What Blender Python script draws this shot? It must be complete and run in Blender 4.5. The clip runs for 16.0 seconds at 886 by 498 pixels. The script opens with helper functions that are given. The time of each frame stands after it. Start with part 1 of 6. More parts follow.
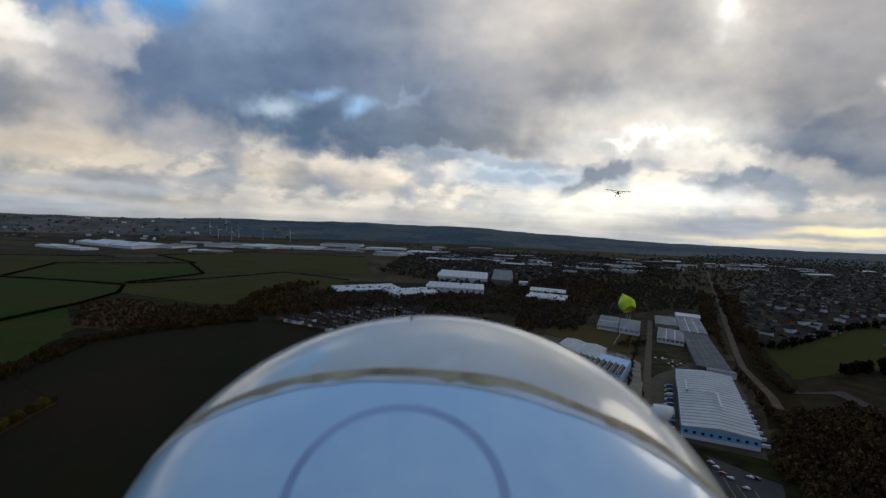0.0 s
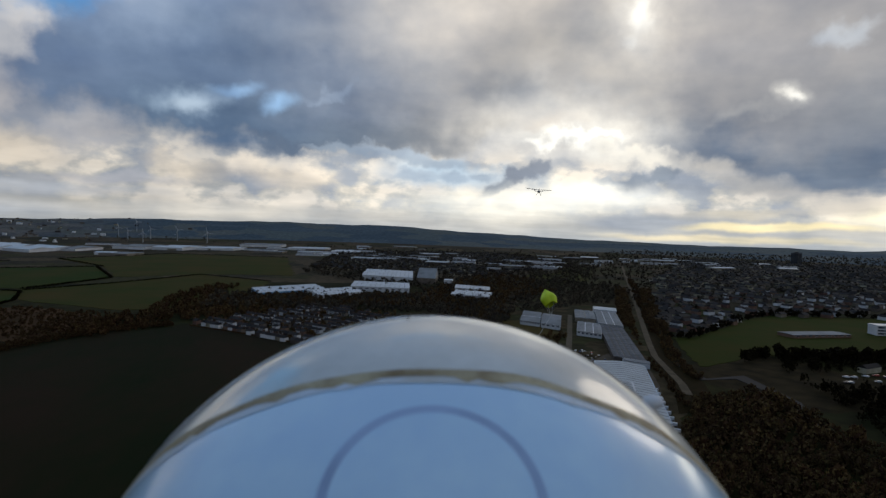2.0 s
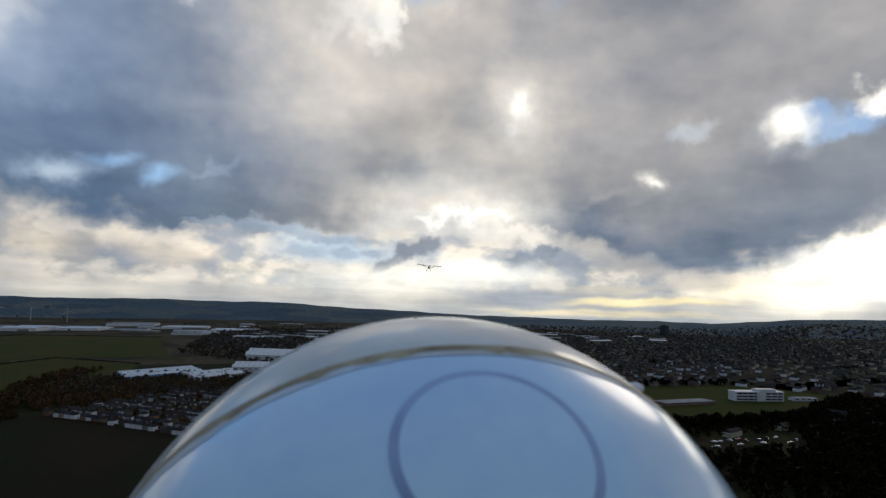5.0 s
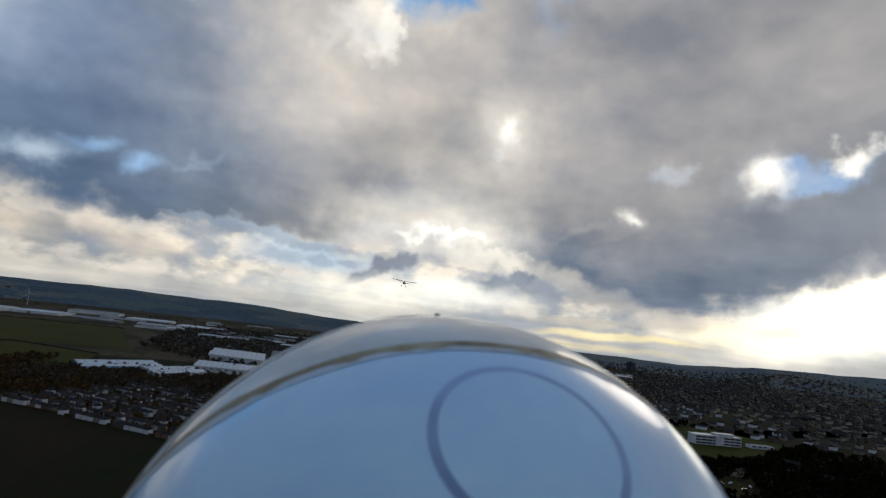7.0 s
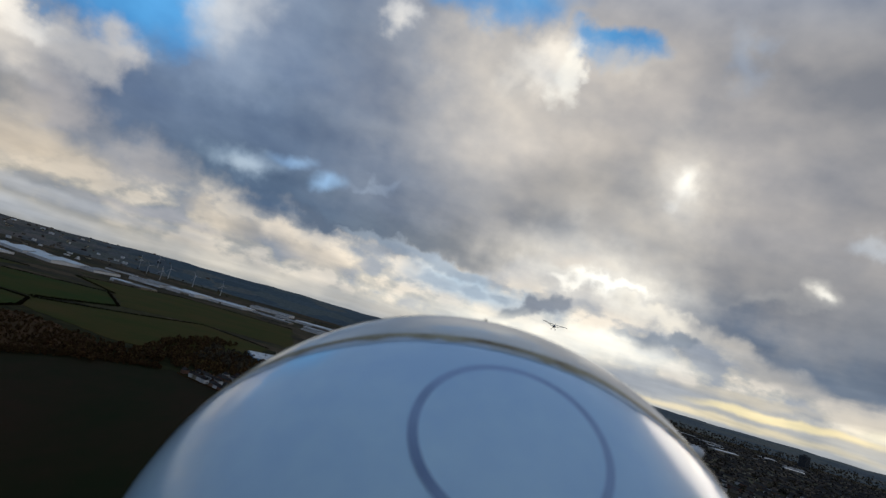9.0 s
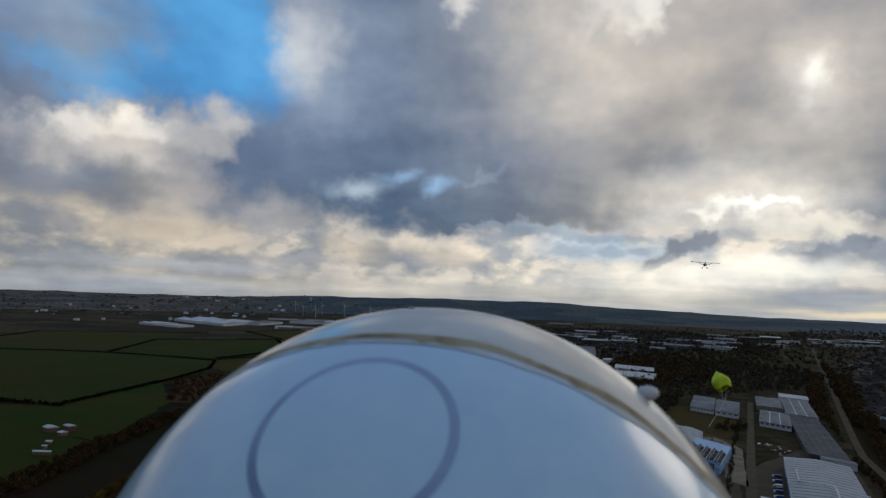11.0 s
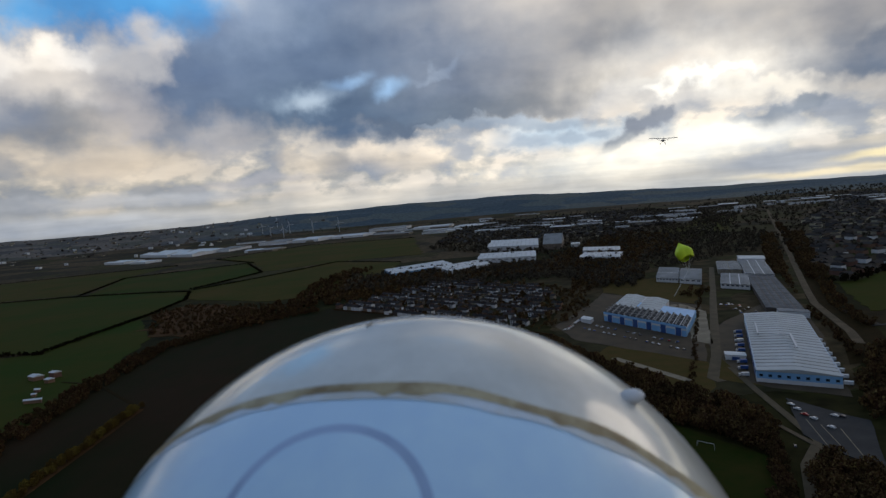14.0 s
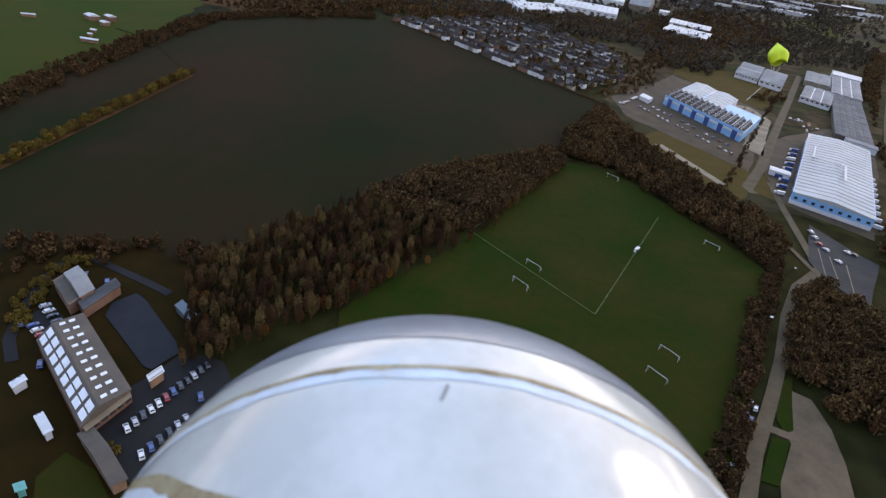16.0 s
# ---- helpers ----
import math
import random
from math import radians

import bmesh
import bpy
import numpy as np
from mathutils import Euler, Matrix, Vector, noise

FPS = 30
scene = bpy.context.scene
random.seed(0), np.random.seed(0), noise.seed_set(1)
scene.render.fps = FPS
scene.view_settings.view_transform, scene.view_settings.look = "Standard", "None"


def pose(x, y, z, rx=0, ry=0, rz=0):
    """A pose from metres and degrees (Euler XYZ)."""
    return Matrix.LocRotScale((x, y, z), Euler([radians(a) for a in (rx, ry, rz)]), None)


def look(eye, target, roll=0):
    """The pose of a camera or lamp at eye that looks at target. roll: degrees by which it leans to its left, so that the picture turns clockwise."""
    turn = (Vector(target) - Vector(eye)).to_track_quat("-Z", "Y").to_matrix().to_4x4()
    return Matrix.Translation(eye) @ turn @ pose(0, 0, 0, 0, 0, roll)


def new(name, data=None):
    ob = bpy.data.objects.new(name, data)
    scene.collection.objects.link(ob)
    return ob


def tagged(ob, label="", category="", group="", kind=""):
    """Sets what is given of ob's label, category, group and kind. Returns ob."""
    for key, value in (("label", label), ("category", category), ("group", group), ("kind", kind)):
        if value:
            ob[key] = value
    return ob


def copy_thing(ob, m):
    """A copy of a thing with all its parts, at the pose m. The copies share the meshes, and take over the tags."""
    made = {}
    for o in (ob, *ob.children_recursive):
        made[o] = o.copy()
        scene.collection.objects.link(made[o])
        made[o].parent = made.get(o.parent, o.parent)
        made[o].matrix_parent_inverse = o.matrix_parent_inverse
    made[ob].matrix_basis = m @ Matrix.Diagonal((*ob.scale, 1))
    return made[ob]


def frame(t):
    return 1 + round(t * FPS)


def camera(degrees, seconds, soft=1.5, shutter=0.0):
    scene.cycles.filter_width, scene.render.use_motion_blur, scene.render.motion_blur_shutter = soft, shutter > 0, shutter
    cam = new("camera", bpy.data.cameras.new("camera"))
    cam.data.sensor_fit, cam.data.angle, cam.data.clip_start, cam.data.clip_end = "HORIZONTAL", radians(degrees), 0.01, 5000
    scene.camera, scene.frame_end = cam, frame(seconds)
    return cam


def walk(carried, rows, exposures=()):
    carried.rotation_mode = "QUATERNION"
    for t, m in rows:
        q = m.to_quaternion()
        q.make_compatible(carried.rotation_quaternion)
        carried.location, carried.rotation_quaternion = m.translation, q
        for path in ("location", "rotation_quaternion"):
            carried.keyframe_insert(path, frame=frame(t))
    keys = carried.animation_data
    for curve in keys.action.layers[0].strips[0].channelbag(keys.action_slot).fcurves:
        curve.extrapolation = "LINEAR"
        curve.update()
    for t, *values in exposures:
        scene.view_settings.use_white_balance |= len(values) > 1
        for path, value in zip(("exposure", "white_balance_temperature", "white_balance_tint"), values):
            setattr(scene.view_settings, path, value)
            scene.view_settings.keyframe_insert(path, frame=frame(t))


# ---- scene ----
cam = camera(73.5, 16.0, soft=1.4)
cam.data.dof.use_dof = True
cam.data.dof.focus_distance, cam.data.dof.aperture_fstop = 60.0, 22.0

# The camera is strapped close above the glider's nose and turns about it.
POD = Vector((0.0, 0.0, 119.9))          # middle of the glider's nose
ARM = Vector((-0.0047, -0.1209, -0.181))  # where that middle lies from the lens: right, up, back
# seconds, yaw, pitch, roll
ROWS = [
    (0.0, 0.02, -2.34, -2.25),
    (0.5, -2.34, -0.77, -0.28),
    (1.0, -2.47, -1.81, -2.17),
    (1.5, -3.19, -2.69, -0.68),
    (2.0, -7.23, -2.21, -1.83),
    (2.5, -9.59, 1.73, -1.61),
    (3.0, -11.29, 3.80, -1.24),
    (3.5, -14.12, 6.56, -1.37),
    (4.0, -16.37, 4.94, -0.41),
    (6.5, -20.99, 6.78, -4.14),
    (7.0, -20.51, 7.35, -6.69),
    (7.5, -18.39, 7.67, -9.99),
    (8.0, -15.18, 7.39, -11.65),
    (8.5, -11.14, 8.66, -13.54),
    (9.0, -6.37, 8.22, -15.89),
    (9.5, -2.19, 6.36, -14.86),
    (10.0, 3.16, 4.89, -13.31),
    (12.5, 7.61, 4.31, 12.45),
    (13.0, 7.25, 2.95, 10.05),
    (13.5, 5.78, 1.36, 6.10),
    (14.0, 4.29, -4.76, 4.95),
    (14.5, 4.53, -13.62, -0.45),
    (15.0, 7.50, -21.94, -2.78),
    (15.5, 8.21, -25.56, -5.99),
    (16.0, 12.18, -30.00, -7.53),
]


def mounted(yaw, pitch, roll):
    turn = pose(0, 0, 0, 90 + pitch, roll, yaw)
    return Matrix.Translation(POD - turn.to_3x3() @ ARM) @ turn


EXPOSURES = [(0, 0.05, 6600, 11), (4.0, 0.06, 6600, 11), (8.0, -0.07, 6650, 11), (10.0, -0.12, 6650, 11), (12.5, -0.2, 6800, 12), (13.0, 0.03, 6800, 12),
             (14.0, 0.08, 6700, 12), (14.5, 0.30, 6650, 12), (15.0, 1.2, 7000, 17), (15.5, 2.0, 7150, 20), (16.0, 1.95, 7200, 21)]
walk(cam, [(t, mounted(*row)) for t, *row in ROWS], EXPOSURES)

# ---- sky and sun ----
world = bpy.data.worlds.new("sky")
scene.world = world
world.use_nodes = True
WT = world.node_tree
WT.nodes.clear()


def wnode(kind):
    return WT.nodes.new(kind)


def wmath(op, a, b=None, c=None):
    n = wnode("ShaderNodeMath")
    n.operation = op
    for i, v in enumerate((a, b, c)):
        if v is None:
            continue
        if isinstance(v, (int, float)):
            n.inputs[i].default_value = v
        else:
            WT.links.new(v, n.inputs[i])
    return n.outputs[0]


def wnoise(vector, scale, detail=5.0, rough=0.55):
    n = wnode("ShaderNodeTexNoise")
    n.inputs["Scale"].default_value, n.inputs["Detail"].default_value = scale, detail
    n.inputs["Roughness"].default_value = rough
    WT.links.new(vector, n.inputs["Vector"])
    return n


def wramp(value, lo, hi, a=0.0, b=1.0, smooth=True):
    n = wnode("ShaderNodeMapRange")
    n.interpolation_type = "SMOOTHSTEP" if smooth else "LINEAR"
    n.clamp = not smooth
    WT.links.new(value, n.inputs[0])
    for i, v in enumerate((lo, hi, a, b)):
        n.inputs[i + 1].default_value = v
    return n.outputs[0]


def wmix(factor, a, b, blend="MIX"):
    n = wnode("ShaderNodeMix")
    n.data_type, n.blend_type = "RGBA", blend
    for i, v in ((0, factor), (6, a), (7, b)):
        if isinstance(v, (int, float)):
            n.inputs[i].default_value = v
        elif isinstance(v, tuple):
            n.inputs[i].default_value = (*v, 1)
        else:
            WT.links.new(v, n.inputs[i])
    return n.outputs[2]


ways = wnode("ShaderNodeTexCoord").outputs["Generated"]
split = wnode("ShaderNodeSeparateXYZ")
WT.links.new(ways, split.inputs[0])
azimuth = wmath("MULTIPLY", wmath("ARCTAN2", split.outputs[0], split.outputs[1]), 180 / math.pi)
elevation = wmath("MULTIPLY", wmath("ARCSINE", split.outputs[2]), 180 / math.pi)

# ragged cloud edges: the bearings are stirred by two sizes of turbulence
coarse = wnoise(ways, 9.0, 4.0, 0.5)
fine = wnoise(ways, 26.0, 5.0, 0.5)
stir = wnode("ShaderNodeSeparateColor")
WT.links.new(coarse.outputs["Color"], stir.inputs[0])
stir_fine = wnode("ShaderNodeSeparateColor")
WT.links.new(fine.outputs["Color"], stir_fine.inputs[0])
flatten = wramp(elevation, 0.5, 9.0, 0.16, 1.0)


def stirred(value, channel, far, near):
    a = wmath("MULTIPLY", wmath("SUBTRACT", stir.outputs[channel], 0.5), far)
    b = wmath("MULTIPLY", wmath("SUBTRACT", stir_fine.outputs[channel], 0.5), near)
    return wmath("ADD", value, wmath("MULTIPLY", wmath("ADD", a, b), flatten))


place = wnode("ShaderNodeCombineXYZ")
WT.links.new(stirred(azimuth, 0, 6.0, 5.0), place.inputs[0])
WT.links.new(stirred(elevation, 1, 4.5, 3.8), place.inputs[1])
spot = place.outputs[0]
calm = wnode("ShaderNodeCombineXYZ")
WT.links.new(stirred(azimuth, 0, 3.0, 2.2), calm.inputs[0])
WT.links.new(stirred(elevation, 1, 2.2, 1.8), calm.inputs[1])

# the same clouds seen flat on their ceiling, closing up towards the horizon
lift = wmath("MAXIMUM", wmath("ADD", split.outputs[2], 0.10), 0.02)
deck = wnode("ShaderNodeCombineXYZ")
WT.links.new(wmath("DIVIDE", split.outputs[0], lift), deck.inputs[0])
WT.links.new(wmath("DIVIDE", split.outputs[1], lift), deck.inputs[1])
billow = wnoise(deck.outputs[0], 1.3, 6.0, 0.53).outputs["Fac"]
longer = wnode("ShaderNodeVectorMath")
longer.operation = "MULTIPLY"
WT.links.new(ways, longer.inputs[0])
longer.inputs[1].default_value = (1.0, 1.0, 1.8)
puffs = wnoise(longer.outputs[0], 13.0, 6.0, 0.52).outputs["Fac"]

base = wnode("ShaderNodeValToRGB")
WT.links.new(wramp(elevation, -2.0, 48.0, smooth=False), base.inputs[0])
stops = base.color_ramp.elements
stops[0].position, stops[0].color = 0.0, (0.40, 0.44, 0.48, 1)
stops[1].position, stops[1].color = 1.0, (0.075, 0.10, 0.145, 1)
for at, colour in ((0.05, (0.58, 0.56, 0.52)), (0.10, (0.56, 0.545, 0.51)), (0.17, (0.50, 0.50, 0.51)), (0.25, (0.40, 0.41, 0.44)),
                   (0.45, (0.36, 0.36, 0.38)), (0.64, (0.30, 0.31, 0.34)), (0.78, (0.15, 0.175, 0.23))):
    stop = stops.new(at)
    stop.color = (*colour, 1)
sky = base.outputs[0]
# heaps low down: cream tops, grey-blue bases, a little open sky between
low = wmath("MULTIPLY", wramp(elevation, 0.6, 2.0), wramp(elevation, 8.5, 5.5))
sky = wmix(wmath("MULTIPLY", wmath("MULTIPLY", wramp(puffs, 0.50, 0.40), low), 0.8), sky, (0.33, 0.37, 0.44))
sky = wmix(wmath("MULTIPLY", wmath("MULTIPLY", wramp(puffs, 0.48, 0.59), low), 0.85), sky, (0.90, 0.81, 0.70))


# duller towards the left, away from the sunset
sky = wmix(1.0, sky, wramp(azimuth, -38.0, 2.0, 0.66, 1.0), "MULTIPLY")


def wvec(op, a, b=None):
    n = wnode("ShaderNodeVectorMath")
    n.operation = op
    WT.links.new(a, n.inputs[0])
    if b:
        n.inputs[1].default_value = b
    return n


def cloud(az, el, wide, high, colour, tilt=0.0, amount=1.0, soft=0.45, at=None):
    """A patch of the sky at that bearing and height in degrees: cloud, lit rim or open blue."""
    global sky
    off = wvec("SUBTRACT", at or spot, (az, el, 0)).outputs[0]
    c, s = math.cos(radians(tilt)), math.sin(radians(tilt))
    if tilt:
        both = wnode("ShaderNodeCombineXYZ")
        WT.links.new(wvec("DOT_PRODUCT", off, (c / wide, s / wide, 0)).outputs["Value"], both.inputs[0])
        WT.links.new(wvec("DOT_PRODUCT", off, (-s / high, c / high, 0)).outputs["Value"], both.inputs[1])
        off = both.outputs[0]
    else:
        off = wvec("MULTIPLY", off, (1 / wide, 1 / high, 0)).outputs[0]
    far = wvec("LENGTH", off)
    sky = wmix(wramp(far.outputs["Value"], 1 + soft, 1 - soft, 0.0, amount), sky, colour)


RELIEF = 1.7
BLUE, WHITE = (0.085, 0.33, 0.68), (0.95, 0.90, 0.84)
# the grey ceiling: its ragged lower border, then three tones upwards, bluish to the left and warm towards the sun
def by_bearing(points):
    """A colour for each bearing from -60 to 70 degrees."""
    n = wnode("ShaderNodeValToRGB")
    WT.links.new(wramp(swung, -60.0, 70.0, smooth=False), n.inputs[0])
    e = n.color_ramp.elements
    n.color_ramp.interpolation = "B_SPLINE"
    e[0].color, e[1].color = (*points[0][1], 1), (*points[-1][1], 1)
    for az, colour in points[1:-1]:
        e.new((az + 60) / 130).color = (*colour, 1)
    return n.outputs[0]


def border(points):
    n = wnode("ShaderNodeFloatCurve")
    WT.links.new(wramp(swung, -60.0, 70.0, smooth=False), n.inputs["Value"])
    c = n.mapping.curves[0]
    for i, (az, el) in enumerate(points):
        x, y = (az + 60) / 130, el / 20
        if i in (0, 1):
            c.points[i if i == 0 else len(c.points) - 1].location = (x, y)
        else:
            c.points.new(x, y)
    n.mapping.update()
    return wmath("MULTIPLY", n.outputs[0], 20.0)


parts = wnode("ShaderNodeSeparateXYZ")
WT.links.new(spot, parts.inputs[0])
swung, height = parts.outputs[0], parts.outputs[1]
edge = border(((-60, 10), (70, 8), (-45, 9.6), (-36, 10.5), (-30, 7.2), (-24, 6.2), (-16, 6.7), (-8, 6.2), (0, 6.1), (6, 6.4), (10, 7.4),
               (13, 10), (18, 10.8), (22, 9.3), (25, 7.1), (30, 6.4), (34, 5.2), (38, 3.3), (43, 3.4), (47, 4.8), (51, 6.5), (57, 8.6)))
over = wmath("ADD", wmath("SUBTRACT", height, edge), wmath("MULTIPLY", wmath("SUBTRACT", billow, 0.5), 2.5))
dark = by_bearing(((-60, (0.20, 0.24, 0.32)), (-40, (0.20, 0.24, 0.32)), (-26, (0.095, 0.150, 0.240)), (-11, (0.095, 0.155, 0.250)), (0, (0.140, 0.180, 0.245)),
              (8, (0.22, 0.23, 0.25)), (13, (0.55, 0.53, 0.51)), (19, (0.58, 0.55, 0.52)), (24, (0.26, 0.28, 0.32)), (30, (0.135, 0.175, 0.245)),
              (45, (0.105, 0.150, 0.225)), (56, (0.25, 0.27, 0.31)), (70, (0.30, 0.31, 0.34))))
middle = by_bearing(((-60, (0.24, 0.29, 0.40)), (-20, (0.105, 0.165, 0.270)), (-8, (0.130, 0.185, 0.285)), (3, (0.27, 0.30, 0.36)), (12, (0.43, 0.405, 0.385)),
                (24, (0.44, 0.42, 0.405)), (32, (0.33, 0.325, 0.34)), (40, (0.23, 0.245, 0.28)), (50, (0.19, 0.22, 0.27)), (70, (0.28, 0.29, 0.32))))
upper = by_bearing(((-60, (0.24, 0.33, 0.50)), (-20, (0.17, 0.255, 0.40)), (-8, (0.215, 0.265, 0.36)), (5, (0.48, 0.46, 0.45)), (14, (0.54, 0.50, 0.475)),
               (30, (0.40, 0.385, 0.39)), (45, (0.32, 0.315, 0.33)), (70, (0.26, 0.26, 0.28))))
ceiling_tone = wmix(wramp(over, 1.2, 6.0), dark, middle)
ceiling_tone = wmix(wramp(over, 5.5, 13.0), ceiling_tone, upper)
# near the horizon's thin air the ceiling ends; above the view it darkens again
ceiling_tone = wmix(wramp(elevation, 29.0, 42.0), ceiling_tone, (0.22, 0.31, 0.47))
sky = wmix(wmath("MULTIPLY", wramp(over, -1.1, 1.3), 0.97), sky, ceiling_tone)
# open blue
cloud(-31, 23, 8.0, 6.8, BLUE, -22, 1.0, 0.35)
cloud(-39, 17.6, 6, 1.8, BLUE, 0, 0.85, 0.5)
cloud(-25.6, 21, 2.6, 3.5, (0.09, 0.33, 0.68), 30, 0.8, 0.6)
cloud(-39.5, 22.5, 3.6, 5.5, (0.25, 0.34, 0.47), -15, 0.75, 0.8)
cloud(15.6, 29.6, 4.6, 2.0, BLUE, 4, 0.95, 0.4)
cloud(2.71, 31.51, 7, 2.2, BLUE, 6, 0.9, 0.5)
cloud(27.6, 30.2, 1.2, 2.2, (0.42, 0.50, 0.62), 0, 0.5, 0.95)
# lit heaps to the left of the blue
cloud(-37, 13, 7, 2.6, (0.70, 0.65, 0.60), 6, 0.85, 0.6)
cloud(-35, 14.3, 3, 1.2, WHITE, 6, 0.8, 0.6)
cloud(-41, 14, 2.5, 1.3, WHITE, 0, 0.7, 0.6)
cloud(-29.5, 14.5, 2.4, 2.2, (0.74, 0.68, 0.62), 20, 0.7, 0.6)
cloud(-41, 8.8, 3.5, 1.7, (0.24, 0.28, 0.36), 0, 0.75, 0.7)
cloud(-31, 9.3, 3, 2.4, (0.62, 0.56, 0.52), 0, 0.6, 0.7)
cloud(-33, 5.4, 6, 1.6, (0.60, 0.52, 0.43), 0, 0.8, 0.7)
cloud(-24, 7.5, 3, 2, (0.52, 0.49, 0.48), 0, 0.6, 0.7)
cloud(-19.5, 22.5, 4.2, 6.0, (0.30, 0.36, 0.47), -15, 0.6, 0.7)
cloud(-21.6, 23.4, 2.4, 3.8, (0.60, 0.62, 0.66), -25, 0.6, 0.8)
# slots of light in the dark ceiling, and scud under it
cloud(-16.2, 9.7, 2.4, 1.0, (0.36, 0.47, 0.60), 10, 0.6, 0.95)
cloud(-16.0, 9.8, 1.2, 0.6, (0.55, 0.66, 0.78), 15, 0.6, 0.98, calm.outputs[0])
cloud(-12.2, 11.4, 1.7, 0.55, (0.30, 0.48, 0.74), 8, 0.75, 0.98, calm.outputs[0])
cloud(-8.1, 10.6, 1.3, 0.75, (0.32, 0.52, 0.80), 20, 0.85, 0.98, calm.outputs[0])
cloud(-4.0, 11.9, 1.4, 0.4, (0.34, 0.42, 0.55), 20, 0.4, 0.95)
cloud(-6.09, 7.06, 4, 0.5, (0.11, 0.15, 0.22), 0, 0.8, 0.6)
# rims and holes
cloud(6.64, 25.13, 7, 4.6, (0.66, 0.61, 0.56), 0, 0.8, 0.8)
cloud(8.61, 26.87, 3.4, 2.0, (0.98, 0.92, 0.84), 20, 0.85, 0.85)
cloud(11.8, 26.5, 1.3, 2.3, (1.0, 0.96, 0.88), -10, 0.9, 0.6)
cloud(7.03, 25.24, 1.2, 1.6, (0.46, 0.44, 0.43), 0, 0.6, 0.95)
cloud(-5.89, 27.36, 1.6, 0.9, (0.95, 0.92, 0.88), 0, 0.6, 0.9)
cloud(17.6, 28.1, 3, 1.4, (0.62, 0.58, 0.54), 0, 0.7, 0.7)
cloud(24.2, 17.6, 3.8, 4.8, (0.66, 0.61, 0.55), 0, 0.7, 0.95)
cloud(24.6, 18.5, 1.6, 2.0, (0.92, 0.86, 0.78), 10, 0.7, 0.98, calm.outputs[0])
cloud(24.8, 18.8, 0.75, 1.0, (1.2, 1.14, 1.03), 10, 0.9, 0.98, calm.outputs[0])
cloud(24.0, 16.9, 0.6, 0.5, (1.0, 0.94, 0.85), 0, 0.6, 0.98, calm.outputs[0])
# under the ceiling ahead
cloud(8.1, 4.9, 6.5, 1.3, (0.48, 0.60, 0.72), 0, 0.85, 0.6)
cloud(2.71, 6.41, 4.5, 0.55, (0.33, 0.40, 0.50), -6, 0.8, 0.6)
cloud(-2.18, 6.61, 3, 0.45, (0.25, 0.31, 0.40), -6, 0.85, 0.6)
cloud(6.15, 5.82, 3.5, 0.5, (0.34, 0.41, 0.50), 0, 0.8, 0.6)
cloud(-11.31, 5.02, 2.0, 0.9, (1.0, 0.86, 0.70), 8, 0.85, 0.6)
cloud(-7.56, 4.09, 3.2, 1.0, (0.84, 0.72, 0.58), 0, 0.7, 0.7)
cloud(-16, 4.3, 3, 1.0, (0.72, 0.62, 0.50), 0, 0.7, 0.7)
cloud(18.8, 9.6, 7.0, 2.6, (0.80, 0.76, 0.70), -3, 0.75, 0.98)
cloud(19.2, 8.9, 4.8, 1.5, (0.98, 0.94, 0.86), -3, 0.7, 0.95)
cloud(20.4, 8.8, 2.4, 0.55, (1.3, 1.26, 1.16), 4, 0.9, 0.8)
cloud(16.6, 8.4, 1.6, 0.35, (1.2, 1.15, 1.05), 10, 0.7, 0.9)
cloud(22.0, 7.6, 2.0, 0.4, (1.15, 1.1, 1.0), -8, 0.7, 0.9)
cloud(18.4, 7.4, 3.0, 0.45, (0.62, 0.60, 0.58), 0, 0.6, 0.8)
cloud(24.6, 6.9, 4, 0.9, (0.92, 0.86, 0.76), -6, 0.85, 0.6)
cloud(17.1, 10.3, 3, 0.8, (0.70, 0.64, 0.58), 0, 0.7, 0.7)
cloud(15.9, 6.2, 1.0, 0.8, (0.25, 0.28, 0.34), 40, 0.95, 0.45)
cloud(14.3, 5.1, 1.5, 0.75, (0.24, 0.27, 0.33), 42, 0.95, 0.4)
cloud(12.2, 3.7, 1.7, 0.55, (0.27, 0.31, 0.37), 26, 0.95, 0.4)
cloud(10.6, 2.5, 1.1, 0.5, (0.30, 0.34, 0.40), 30, 0.9, 0.45)
cloud(12.8, 2.5, 0.8, 0.35, (0.32, 0.36, 0.42), 10, 0.85, 0.5)
cloud(11.2, 5.0, 1.3, 0.5, (0.36, 0.43, 0.52), 0, 0.9, 0.5)
cloud(8.5, 4.6, 1.5, 0.5, (0.36, 0.44, 0.54), 0, 0.85, 0.5)
cloud(4.5, 4.6, 2.2, 0.4, (0.40, 0.47, 0.56), 0, 0.7, 0.6)
cloud(25.0, 4.8, 1.7, 0.6, (0.28, 0.32, 0.38), 10, 0.95, 0.4)
cloud(22.6, 4.5, 1.2, 0.35, (0.33, 0.37, 0.43), 4, 0.9, 0.5)
cloud(27.3, 5.4, 1.1, 0.65, (0.26, 0.30, 0.36), 20, 0.9, 0.4)
cloud(11.6, 2.05, 8, 1.2, (1.12, 1.06, 0.92), 0, 0.75, 0.7)
cloud(20.6, 3.19, 7, 1.2, (1.15, 1.12, 1.02), 0, 0.7, 0.7)
